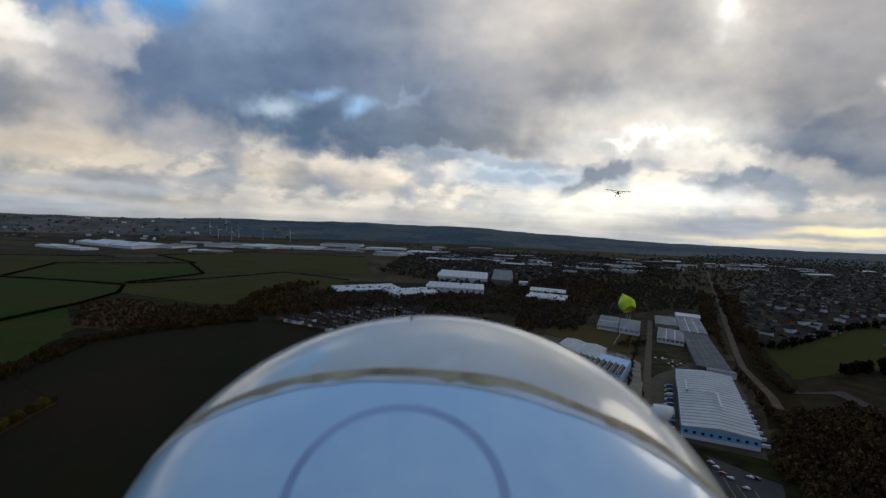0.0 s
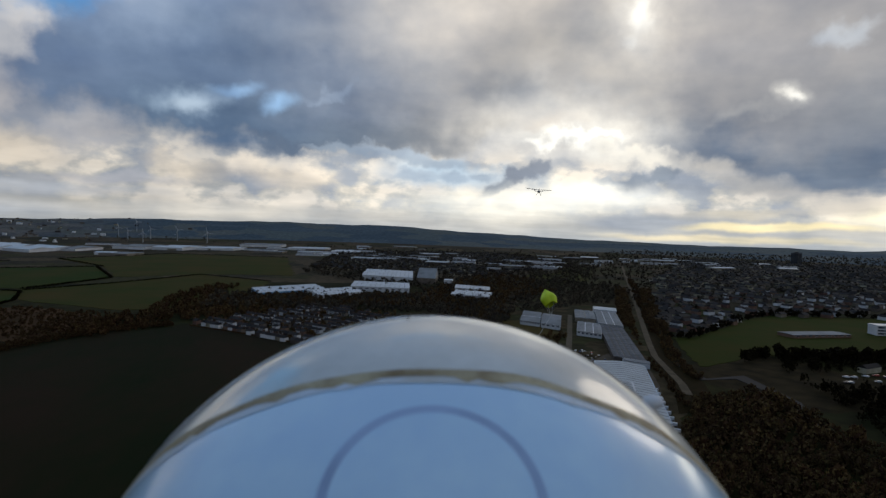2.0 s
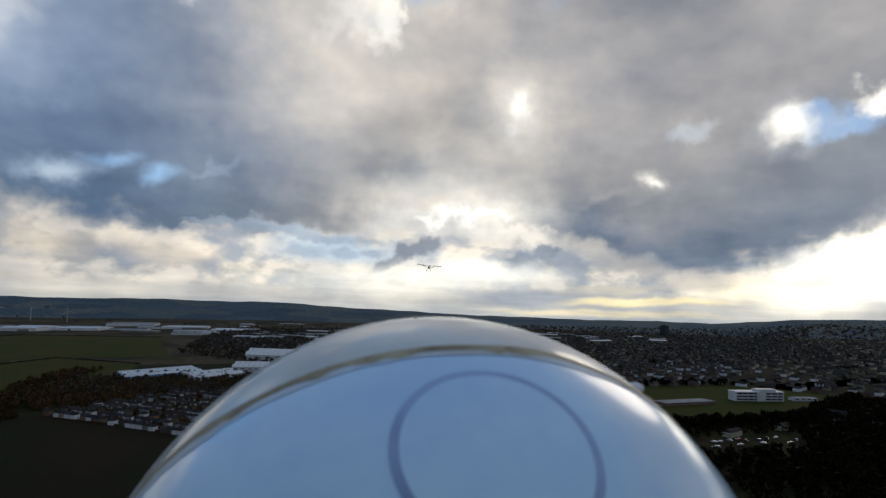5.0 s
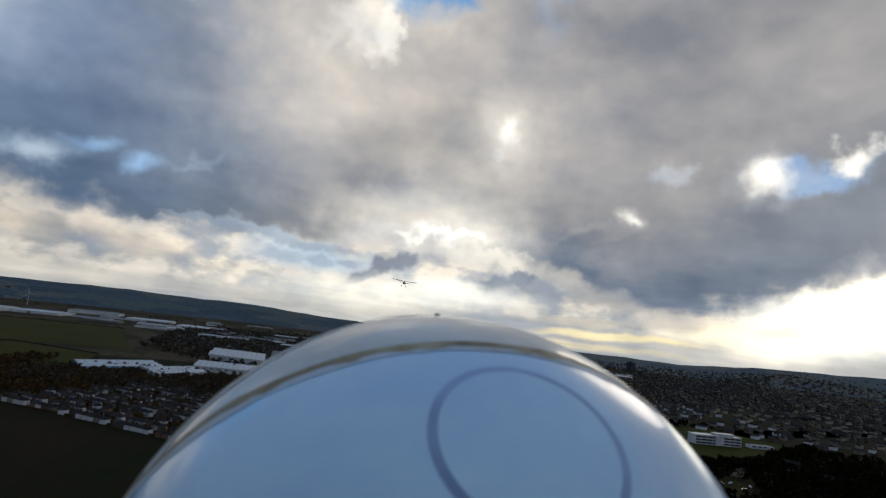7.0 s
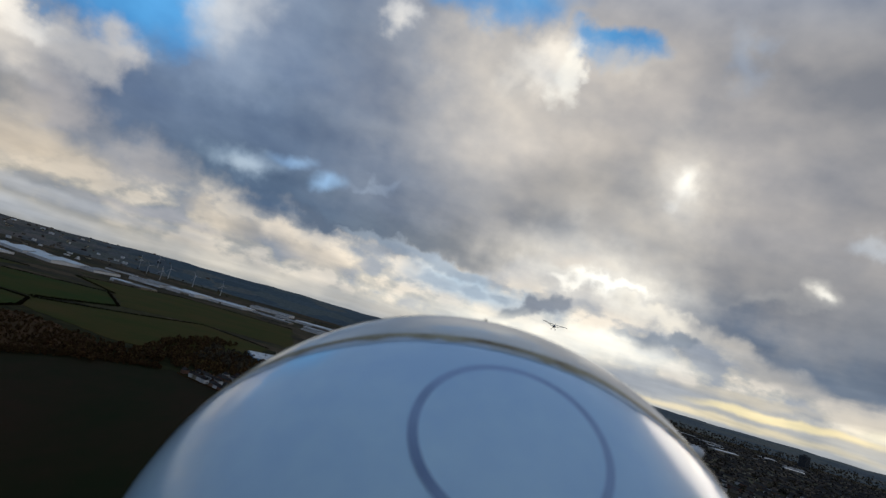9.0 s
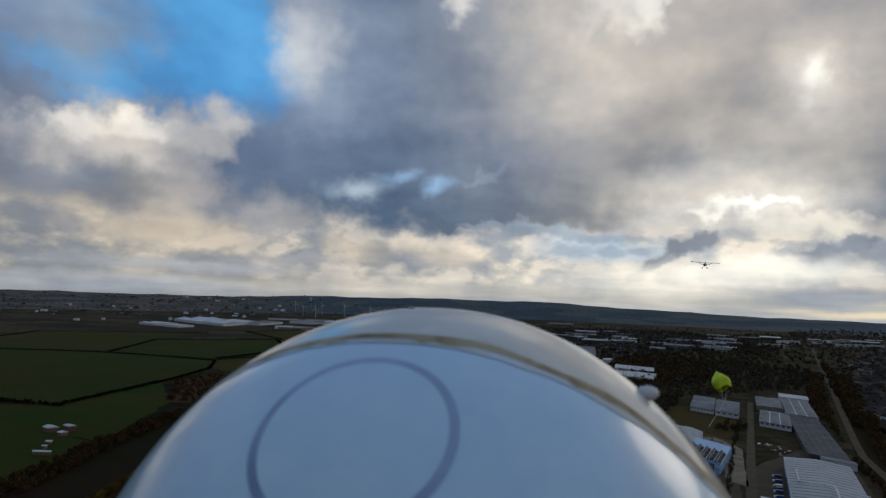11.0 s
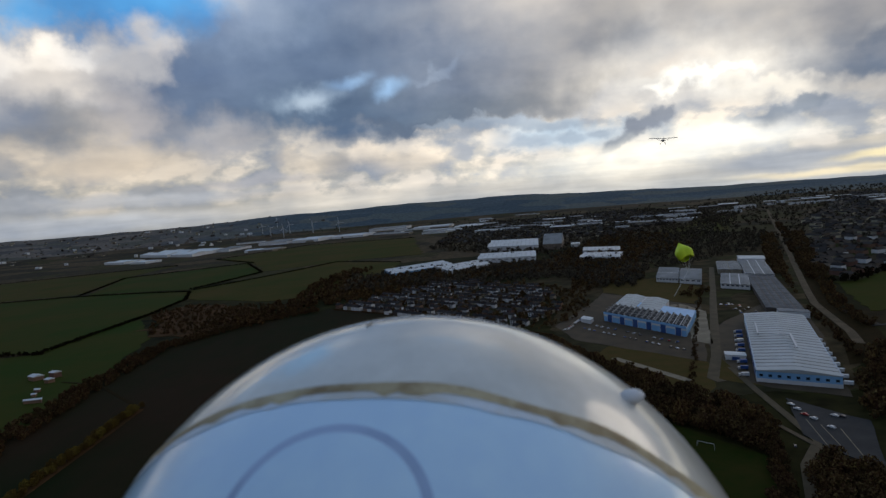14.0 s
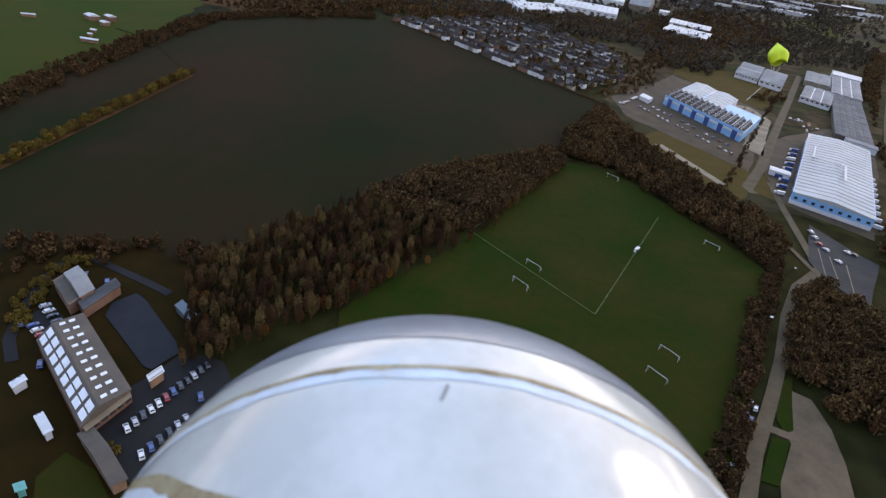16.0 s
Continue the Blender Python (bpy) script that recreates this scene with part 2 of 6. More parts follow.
# dark bank over the bright west
cloud(33.6, 5.2, 5, 1.0, (0.50, 0.48, 0.46), -18, 0.8, 0.7)
cloud(52.2, 16, 3.2, 1.1, (0.32, 0.48, 0.74), 6, 0.8, 0.7)
cloud(48.6, 15.9, 2.3, 1.7, (0.62, 0.64, 0.68), 10, 0.5, 0.9)
cloud(48.6, 15.9, 1.4, 1.1, (1.35, 1.28, 1.15), 10, 1.0, 0.98, calm.outputs[0])
cloud(54.9, 17.2, 1.1, 0.8, (1.25, 1.2, 1.1), 0, 0.9, 0.98)
cloud(37.1, 11.9, 0.9, 0.55, (0.72, 0.70, 0.66), -25, 0.7, 0.98, calm.outputs[0])
cloud(37.1, 11.9, 0.5, 0.3, (1.1, 1.06, 0.98), -25, 0.8, 0.98, calm.outputs[0])
cloud(33.6, 10.6, 3.0, 0.5, (0.48, 0.47, 0.46), 14, 0.4, 0.95)
cloud(40.1, 16.1, 1.6, 0.8, (0.52, 0.56, 0.62), 0, 0.7, 0.9)
cloud(54.5, 4.0, 7.5, 2.6, (1.9, 1.75, 1.45), 14, 1.0, 0.5)
cloud(46.6, 2.05, 5, 0.8, (1.2, 1.08, 0.80), 5, 0.9, 0.6)
cloud(41.5, 2.5, 3.5, 0.6, (0.60, 0.55, 0.48), 4, 0.6, 0.7)
cloud(35.6, 0.74, 7, 0.35, (1.1, 0.92, 0.55), 1, 0.95, 0.5)
cloud(32.6, 1.71, 5, 0.4, (0.66, 0.60, 0.50), 2, 0.8, 0.6)
cloud(25.6, 0.9, 5.0, 0.8, (0.38, 0.41, 0.46), 3, 0.9, 0.5)
cloud(32.6, -0.36, 9, 0.3, (0.95, 0.80, 0.52), 0, 0.7, 0.6)
# grey bars along the left skyline
cloud(-31, 2.2, 11, 0.55, (0.38, 0.40, 0.44), 0, 0.8, 0.6)
cloud(-22, 3.1, 5, 0.4, (0.42, 0.42, 0.45), 0, 0.7, 0.6)
cloud(-38, 0.4, 13, 0.8, (0.44, 0.47, 0.52), 0, 0.8, 0.6)
cloud(-12.01, 0.7, 12, 0.5, (0.66, 0.62, 0.56), 0, 0.7, 0.7)

# relief of the clouds: heaps are bright towards the hidden sun, blue in their hollows
tall = wvec("MULTIPLY", ways, (1.0, 1.0, 1.45)).outputs[0]


def relief(scale, detail, rough, reach):
    here = wnoise(tall, scale, detail, rough).outputs["Fac"]
    there = wnoise(wvec("ADD", tall, (0.55 * reach, 0.2 * reach, 0.9 * reach)).outputs[0], scale, detail, rough).outputs["Fac"]
    return wmath("SUBTRACT", here, there)


heap = wmath("ADD", wmath("MULTIPLY", relief(5.0, 5.0, 0.46, 0.07), 0.9), wmath("MULTIPLY", relief(17.0, 4.0, 0.45, 0.022), 0.22))
lumps = wnoise(tall, 4.5, 6.0, 0.48).outputs["Fac"]
grain = wmath("ADD", wmath("MULTIPLY", heap, RELIEF), wmath("MULTIPLY", wmath("SUBTRACT", lumps, 0.5), 0.8))
tone = wmix(wramp(grain, -0.42, 0.42, 0, 1, False), (0.66, 0.71, 0.80), (1.32, 1.28, 1.22))
sky = wmix(1.0, sky, tone, "MULTIPLY")
# dusk: the half of the sky turned from the sunset is darker
away = wvec("DOT_PRODUCT", ways, (0.77, 0.64, 0.0)).outputs["Value"]
sky = wmix(1.0, sky, wramp(away, -0.75, 0.05, 0.7, 1.0), "MULTIPLY")
sky = wmix(1.0, sky, wramp(billow, 0.25, 0.75, 0.92, 1.08), "MULTIPLY")
sky = wmix(1.0, sky, (0.97, 1.0, 1.0), "MULTIPLY")
glow = wnode("ShaderNodeBackground")
glow.inputs["Strength"].default_value = 1.05
WT.links.new(sky, glow.inputs["Color"])
WT.links.new(glow.outputs[0], wnode("ShaderNodeOutputWorld").inputs["Surface"])

sun = new("sun", bpy.data.lights.new("sun", "SUN"))
sun.data.energy, sun.data.angle, sun.data.color = 0.2, radians(20), (1.0, 0.88, 0.72)
sun.matrix_world = look((900, 760, 420), (0, 0, 0))

# ---- materials ----
def material(name, colour, other=None, size=1.0, rough=0.8, metal=0.0, bump=0.0, each=0.0, island=0.0, fine=0.35, stretch=None, sheen=0.0):
    """A surface that varies between two colours at two scales; size is the larger patches' in metres."""
    m = bpy.data.materials.new(name)
    m.use_nodes = True
    t = m.node_tree
    b = t.nodes["Principled BSDF"]
    link = t.links.new
    other = other or tuple(c * 0.6 for c in colour)
    co = t.nodes.new("ShaderNodeTexCoord").outputs["Object"]
    if stretch:
        mp = t.nodes.new("ShaderNodeMapping")
        mp.inputs["Scale"].default_value = stretch
        link(co, mp.inputs[0])
        co = mp.outputs[0]
    big, small = t.nodes.new("ShaderNodeTexNoise"), t.nodes.new("ShaderNodeTexNoise")
    for n, s, d in ((big, 1.0 / size, 4), (small, 9.0 / size, 6)):
        link(co, n.inputs["Vector"])
        n.inputs["Scale"].default_value, n.inputs["Detail"].default_value = s, d
    ad = t.nodes.new("ShaderNodeMath")
    ad.operation = "MULTIPLY_ADD"
    link(small.outputs["Fac"], ad.inputs[0])
    ad.inputs[1].default_value = fine
    link(big.outputs["Fac"], ad.inputs[2])
    rg = t.nodes.new("ShaderNodeMapRange")
    link(ad.outputs[0], rg.inputs[0])
    rg.inputs[1].default_value, rg.inputs[2].default_value = 0.36 + fine * 0.4, 0.64 + fine * 0.6
    mx = t.nodes.new("ShaderNodeMix")
    mx.data_type = "RGBA"
    link(rg.outputs[0], mx.inputs[0])
    mx.inputs[6].default_value, mx.inputs[7].default_value = (*colour, 1), (*other, 1)
    out = mx.outputs[2]
    if each or island:
        src = t.nodes.new("ShaderNodeObjectInfo").outputs["Random"] if each else t.nodes.new("ShaderNodeNewGeometry").outputs["Random Per Island"]
        amount = each or island
        hv = t.nodes.new("ShaderNodeHueSaturation")
        for sock, lo, hi in (("Value", 1 - amount, 1 + amount), ("Hue", 0.5 - amount * 0.05, 0.5 + amount * 0.05)):
            r = t.nodes.new("ShaderNodeMapRange")
            link(src, r.inputs[0])
            r.inputs[3].default_value, r.inputs[4].default_value = lo, hi
            link(r.outputs[0], hv.inputs[sock])
        link(out, hv.inputs["Color"])
        out = hv.outputs[0]
    link(out, b.inputs["Base Color"])
    b.inputs["Roughness"].default_value, b.inputs["Metallic"].default_value = rough, metal
    if sheen:
        b.inputs["Coat Weight"].default_value = sheen
        b.inputs["Coat Roughness"].default_value = 0.12
    if rough > 0.7:
        b.inputs["Specular IOR Level"].default_value = 0.2 if rough < 0.9 else 0.04
    if bump:
        bp = t.nodes.new("ShaderNodeBump")
        bp.inputs["Strength"].default_value, bp.inputs["Distance"].default_value = 0.6, bump
        link(small.outputs["Fac"], bp.inputs["Height"])
        link(bp.outputs[0], b.inputs["Normal"])
    return m


def patchwork(name, colours, size, dim=0.45, lit=1.5):
    """Farmland, woods and scrub in patches with ragged borders."""
    m = bpy.data.materials.new(name)
    m.use_nodes = True
    t = m.node_tree
    b = t.nodes["Principled BSDF"]
    link = t.links.new
    co = t.nodes.new("ShaderNodeTexCoord").outputs["Object"]
    wob = t.nodes.new("ShaderNodeTexNoise")
    wob.inputs["Scale"].default_value, wob.inputs["Detail"].default_value = 3.0 / size, 4
    link(co, wob.inputs["Vector"])
    mad = t.nodes.new("ShaderNodeVectorMath")
    mad.operation = "MULTIPLY_ADD"
    link(wob.outputs["Color"], mad.inputs[0])
    mad.inputs[1].default_value = (size * 0.5, size * 0.5, 0)
    link(co, mad.inputs[2])
    vo = t.nodes.new("ShaderNodeTexVoronoi")
    vo.voronoi_dimensions = "2D"
    vo.inputs["Scale"].default_value = 1.0 / size
    link(mad.outputs[0], vo.inputs["Vector"])
    sp = t.nodes.new("ShaderNodeSeparateColor")
    link(vo.outputs["Color"], sp.inputs[0])
    ra = t.nodes.new("ShaderNodeValToRGB")
    ra.color_ramp.interpolation = "CONSTANT"
    link(sp.outputs[0], ra.inputs[0])
    e = ra.color_ramp.elements
    for i, c in enumerate(colours):
        s = e[i] if i < 2 else e.new(i / len(colours))
        s.position, s.color = i / len(colours), (*c, 1)
    tufts = t.nodes.new("ShaderNodeTexNoise")
    tufts.inputs["Scale"].default_value, tufts.inputs["Detail"].default_value = 0.06, 8
    link(co, tufts.inputs["Vector"])
    rg = t.nodes.new("ShaderNodeMapRange")
    link(tufts.outputs["Fac"], rg.inputs[0])
    for i, v in enumerate((0.3, 0.7, dim, lit)):
        rg.inputs[i + 1].default_value = v
    mx = t.nodes.new("ShaderNodeMix")
    mx.data_type, mx.blend_type = "RGBA", "MULTIPLY"
    mx.inputs[0].default_value = 1.0
    link(ra.outputs[0], mx.inputs[6])
    link(rg.outputs[0], mx.inputs[7])
    link(mx.outputs[2], b.inputs["Base Color"])
    b.inputs["Roughness"].default_value, b.inputs["Specular IOR Level"].default_value = 1.0, 0.05
    return m


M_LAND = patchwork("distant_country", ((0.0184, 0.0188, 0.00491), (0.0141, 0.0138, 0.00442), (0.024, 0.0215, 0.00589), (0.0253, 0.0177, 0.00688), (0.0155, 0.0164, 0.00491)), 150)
# brown-grey country, lightened beyond the near land so its colour carries the haze
M_FARLAND = patchwork("hazed_open_country", ((0.0545, 0.0413, 0.0235), (0.0367, 0.0303, 0.0171), (0.0665, 0.0478, 0.0267), (0.0411, 0.0368, 0.0146), (0.0732, 0.0524, 0.0305), (0.0298, 0.0257, 0.0153)), 100, 0.55, 1.5)
M_PLOUGH = material("winter_crop", (0.00952, 0.014, 0.00374), (0.0241, 0.0145, 0.00686), 130, 0.95, bump=0.1, stretch=(1.4, 0.6, 1), fine=0.3)
M_GRASS = material("mown_grass", (0.0100, 0.0235, 0.00185), (0.0280, 0.0262, 0.0045), 38, 0.95, bump=0.05, fine=0.45)
M_SPORT = material("sports_turf", (0.025, 0.0384, 0.00339), (0.0417, 0.0384, 0.0058), 60, 0.95, bump=0.05)
M_PASTURE = material("pasture", (0.0227, 0.0425, 0.00505), (0.0456, 0.0425, 0.00721), 120, 0.95, bump=0.1, fine=0.2)
M_OLIVE = material("rough_pasture", (0.0353, 0.0431, 0.00655), (0.0612, 0.0451, 0.00983), 110, 0.95, bump=0.1, fine=0.35)
M_SCRUB = material("russet_scrub", (0.088, 0.044, 0.019), (0.044, 0.026, 0.0105), 22, 0.95, bump=0.2)
M_VERGE = material("verge", (0.0141, 0.0099, 0.00212), (0.0232, 0.0132, 0.00307), 10, 0.95, bump=0.1)
M_ROUGH = material("rough_grass", (0.0592, 0.0483, 0.0126), (0.0799, 0.0506, 0.0161), 9, 0.95, bump=0.1)
M_BRUSH = patchwork("winter_brushland", ((0.044, 0.034, 0.0165), (0.032, 0.028, 0.0125), (0.056, 0.040, 0.0195), (0.036, 0.034, 0.0120)), 34, 0.5, 1.5)
M_ROAD = material("asphalt", (0.0986, 0.0736, 0.0408), (0.0643, 0.0482, 0.0272), 8, 0.85)
M_TAR = material("dark_tarmac", (0.0084, 0.00864, 0.00906), (0.013, 0.0122, 0.0115), 9, 0.8)
M_CONCRETE = material("concrete", (0.272, 0.224, 0.153), (0.179, 0.145, 0.0987), 12, 0.85)
M_YARD = material("worn_yard", (0.048, 0.035, 0.021), (0.076, 0.054, 0.031), 12, 0.85)
M_SAND = material("bare_gravel", (0.14, 0.104, 0.0663), (0.0892, 0.068, 0.0442), 9, 0.95)
M_LINE = material("chalk_line", (0.085, 0.10, 0.05), (0.038, 0.054, 0.014), 3, 0.9)
# distance haze is put into these base colours: blue-grey ridge, paler brown plain
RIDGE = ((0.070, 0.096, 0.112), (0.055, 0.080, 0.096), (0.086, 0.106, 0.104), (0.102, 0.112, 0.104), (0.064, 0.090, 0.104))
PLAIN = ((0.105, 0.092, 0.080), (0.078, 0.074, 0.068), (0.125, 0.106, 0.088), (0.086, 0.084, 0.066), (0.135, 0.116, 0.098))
M_HILL = patchwork("hazed_ridge", RIDGE, 240, 0.6, 1.4)
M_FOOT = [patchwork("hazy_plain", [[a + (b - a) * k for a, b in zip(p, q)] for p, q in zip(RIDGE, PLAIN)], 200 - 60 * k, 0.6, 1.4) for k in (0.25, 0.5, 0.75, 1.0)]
M_WHITE = material("white_roof_sheet", (0.54, 0.56, 0.57), (0.43, 0.45, 0.45), 20, 0.45, bump=0.02)
M_SHEET = material("pale_cladding", (0.66, 0.67, 0.68), (0.54, 0.55, 0.56), 12, 0.5)
M_SKYBLUE = material("light_blue_cladding", (0.22, 0.47, 0.74), (0.17, 0.38, 0.64), 8, 0.45)
M_DEEPBLUE = material("dark_blue_paint", (0.03, 0.085, 0.26), (0.02, 0.06, 0.19), 3, 0.4)
M_GREYROOF = material("grey_felt_roof", (0.070, 0.073, 0.078), (0.045, 0.047, 0.050), 12, 0.8)
M_MIDROOF = material("fibre_cement_roof", (0.27, 0.275, 0.27), (0.19, 0.19, 0.185), 14, 0.8)
M_SLATE = material("patched_felt_roof", (0.13, 0.135, 0.14), (0.075, 0.078, 0.083), 10, 0.8)
M_WAREROOF = material("weathered_pale_roof", (0.38, 0.42, 0.44), (0.29, 0.33, 0.34), 16, 0.5, bump=0.02)
M_DARKFELT = material("dark_felt_roof", (0.034, 0.037, 0.042), (0.022, 0.024, 0.028), 8, 0.8)
M_GARDEN = patchwork("dark_gardens", ((0.0218, 0.0201, 0.0101), (0.016, 0.0155, 0.00809), (0.0275, 0.0227, 0.0121), (0.0203, 0.022, 0.00809)), 40)
M_BROWNROOF = material("brown_roof", (0.105, 0.090, 0.072), (0.075, 0.065, 0.055), 6, 0.85)
M_TEALGREY = material("faded_blue_steel", (0.10, 0.14, 0.17), (0.07, 0.10, 0.12), 3, 0.6)
M_TEAL = material("teal_paint", (0.10, 0.34, 0.30), (0.08, 0.27, 0.24), 2, 0.6)
M_TAR2 = material("grey_tarmac", (0.040, 0.039, 0.037), (0.026, 0.026, 0.026), 9, 0.85)
M_DARKGLASS = material("dark_glass", (0.02, 0.03, 0.045), (0.03, 0.04, 0.055), 2, 0.12)
M_ROOFLIGHT = material("rooflight", (0.70, 0.73, 0.76), (0.58, 0.61, 0.65), 2, 0.3)
M_BRICK = material("brick_wall", (0.20, 0.115, 0.08), (0.15, 0.085, 0.06), 3, 0.85, each=0.3)
M_RENDER = material("rendered_wall", (0.228, 0.197, 0.156), (0.137, 0.113, 0.0874), 4, 0.85, each=0.6)
M_TILE = material("roof_tiles", (0.0342, 0.0277, 0.0247), (0.0222, 0.0190, 0.0181), 3, 0.8, each=0.5)
M_FARHOUSE = material("far_house_walls", (0.30, 0.26, 0.21), (0.14, 0.105, 0.072), 14, 0.85, island=0.95)
M_FARROOF = material("far_house_roofs", (0.0279, 0.023, 0.019), (0.0186, 0.0158, 0.014), 20, 0.8, island=0.6)
M_BARK = material("bark", (0.0534, 0.036, 0.0185), (0.032, 0.0222, 0.0118), 1.5, 0.95)
M_TWIGS = material("bare_twigs", (0.0916, 0.0522, 0.0237), (0.0601, 0.0366, 0.0167), 5, 0.95, each=0.55)
M_FIR = material("dark_fir", (0.0316, 0.0213, 0.00832), (0.048, 0.0292, 0.0121), 4, 0.95, each=0.5)
M_RUST = material("rust_leaves", (0.115, 0.0478, 0.0134), (0.0744, 0.0351, 0.0118), 3, 0.95, each=0.35)
M_GOLD = material("yellow_willow", (0.115, 0.0765, 0.0161), (0.0744, 0.0542, 0.015), 4, 0.95, each=0.3)
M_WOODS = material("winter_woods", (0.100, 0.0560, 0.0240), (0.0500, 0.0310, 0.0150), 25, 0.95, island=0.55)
# paler and greyer than the near woods: aerial haze mixed into the twig colour
M_FARWOODS = material("hazed_winter_woods", (0.082, 0.064, 0.044), (0.052, 0.044, 0.033), 60, 0.95, island=0.5)
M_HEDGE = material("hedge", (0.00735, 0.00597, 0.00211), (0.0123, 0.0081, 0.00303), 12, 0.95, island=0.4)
M_RUSSET = material("russet_hedge", (0.0814, 0.0445, 0.021), (0.0433, 0.0268, 0.012), 10, 0.95, island=0.5)
M_STEEL = material("painted_steel", (0.55, 0.56, 0.57), (0.45, 0.46, 0.47), 2, 0.5)
M_TYRE = material("tyre", (0.02, 0.02, 0.02), (0.03, 0.03, 0.03), 0.3, 0.8)
PAINTS = [material("car_paint_" + n, c, None, 2, 0.25, sheen=0.6) for n, c in (("white", (0.72, 0.72, 0.72)), ("silver", (0.45, 0.46, 0.48)), ("black", (0.03, 0.03, 0.035)), ("blue", (0.04, 0.08, 0.24)), ("red", (0.35, 0.03, 0.03)))]
# white shell; the blue it would reflect from the sky is painted in
M_POD = material("gloss_sky_tinted_gelcoat", (0.59, 0.83, 0.97), (0.47, 0.70, 0.92), 0.06, 0.28, sheen=0.9)
M_NOSECAP = material("cloudy_clear_nose", (0.60, 0.61, 0.57), (0.47, 0.48, 0.44), 0.035, 0.35, sheen=0.9)
# even grey, darker than the nose cone behind it
M_TIP = material("grey_clear_tip", (0.26, 0.29, 0.32), (0.20, 0.22, 0.25), 0.03, 0.3, sheen=0.3)
M_TAPE = material("yellowed_tape", (0.46, 0.40, 0.25), (0.20, 0.14, 0.06), 0.014, 0.6)
M_TAPEWHITE = material("worn_white_tape", (0.60, 0.70, 0.80), (0.50, 0.52, 0.50), 0.02, 0.5)
M_GROOVE = material("hatch_joint", (0.16, 0.23, 0.38), (0.36, 0.50, 0.72), 0.06, 0.6, fine=0.15)
M_CHUTE = material("fluorescent_nylon", (0.62, 0.78, 0.02), (0.52, 0.70, 0.02), 0.3, 0.6)
M_CORD = material("tow_cord", (0.55, 0.54, 0.50), (0.45, 0.44, 0.40), 0.1, 0.7)
M_TUG = material("tug_film", (0.42, 0.42, 0.43), (0.34, 0.34, 0.36), 0.4, 0.4)

# ---- building blocks ----
def mesh_of(name, verts, faces, *mats, slots=None, smooth=False):
    me = bpy.data.meshes.new(name)
    me.from_pydata([tuple(v) for v in verts], [], [tuple(f) for f in faces])
    for m in mats:
        me.materials.append(m)
    if slots is not None:
        me.polygons.foreach_set("material_index", slots)
    if smooth:
        me.polygons.foreach_set("use_smooth", [True] * len(me.polygons))
    me.update()
    return me


def part(name, bm, mat, parent, label=""):
    """Links a bmesh (or a finished mesh) as one part under its thing."""
    if isinstance(bm, bmesh.types.BMesh):
        me = bpy.data.meshes.new(name)
        bm.to_mesh(me)
        bm.free()
        me.materials.append(mat)
    else:
        me = bm
    ob = new(name, me)
    ob.parent = parent
    return tagged(ob, label)


def thing(name, at, turn, label, category, group="", kind=""):
    ob = new(name)
    ob.empty_display_size = 0.5
    ob.matrix_world = pose(*at, 0, 0, turn)
    return tagged(ob, label, category, group, kind)


def box(bm, x0, y0, z0, x1, y1, z1, bevel=0.0, basis=None):
    """A box in a bmesh; basis maps its plan (skewed plots)."""
    made = bmesh.ops.create_cube(bm, size=1.0)["verts"]
    for v in made:
        v.co = Vector((x0 + (v.co.x + 0.5) * (x1 - x0), y0 + (v.co.y + 0.5) * (y1 - y0), z0 + (v.co.z + 0.5) * (z1 - z0)))
    if bevel:
        edges = {e for v in made for e in v.link_edges}
        bmesh.ops.bevel(bm, geom=list(edges), offset=bevel, segments=1, affect="EDGES")
    return bm


def tube(bm, a, b, ra, rb, sides=8):
    a, b = Vector(a), Vector(b)
    q = (b - a).to_track_quat("Z", "Y").to_matrix()
    rings = []
    for p, r in ((a, ra), (b, rb)):
        rings.append([bm.verts.new(p + q @ Vector((r * math.cos(i * math.tau / sides), r * math.sin(i * math.tau / sides), 0))) for i in range(sides)])
    for i in range(sides):
        j = (i + 1) % sides
        bm.faces.new((rings[0][i], rings[0][j], rings[1][j], rings[1][i]))
    bm.faces.new(rings[0][::-1])
    bm.faces.new(rings[1])
    return bm


def skewed(bm, u, v):
    """Lays a bmesh drawn on a square plan in metres along the plot's two sides u and v."""
    un, vn = Vector(u).normalized(), Vector(v).normalized()
    for w in bm.verts:
        w.co = Vector((un.x * w.co.x + vn.x * w.co.y, un.y * w.co.x + vn.y * w.co.y, w.co.z))
    bmesh.ops.recalc_face_normals(bm, faces=bm.faces)
    return bm


def inside(p, poly):
    hit, n = False, len(poly)
    for i in range(n):
        (x0, y0), (x1, y1) = poly[i], poly[i - 1]
        if (y0 > p[1]) != (y1 > p[1]) and p[0] < (x1 - x0) * (p[1] - y0) / (y1 - y0) + x0:
            hit = not hit
    return hit


def strewn(poly, gap, rng, jitter=0.45):
    xs, ys = [p[0] for p in poly], [p[1] for p in poly]
    out, y = [], min(ys)
    while y < max(ys):
        x = min(xs)
        while x < max(xs):
            p = (x + rng.uniform(-jitter, jitter) * gap, y + rng.uniform(-jitter, jitter) * gap)
            if inside(p, poly):
                out.append(p)
            x += gap
        y += gap * 0.9
    return out


def along(line, step):
    out = []
    for (x0, y0), (x1, y1) in zip(line, line[1:]):
        n = max(1, int(math.hypot(x1 - x0, y1 - y0) / step))
        out += [(x0 + (x1 - x0) * i / n, y0 + (y1 - y0) * i / n) for i in range(n)]
    return out + [line[-1]]


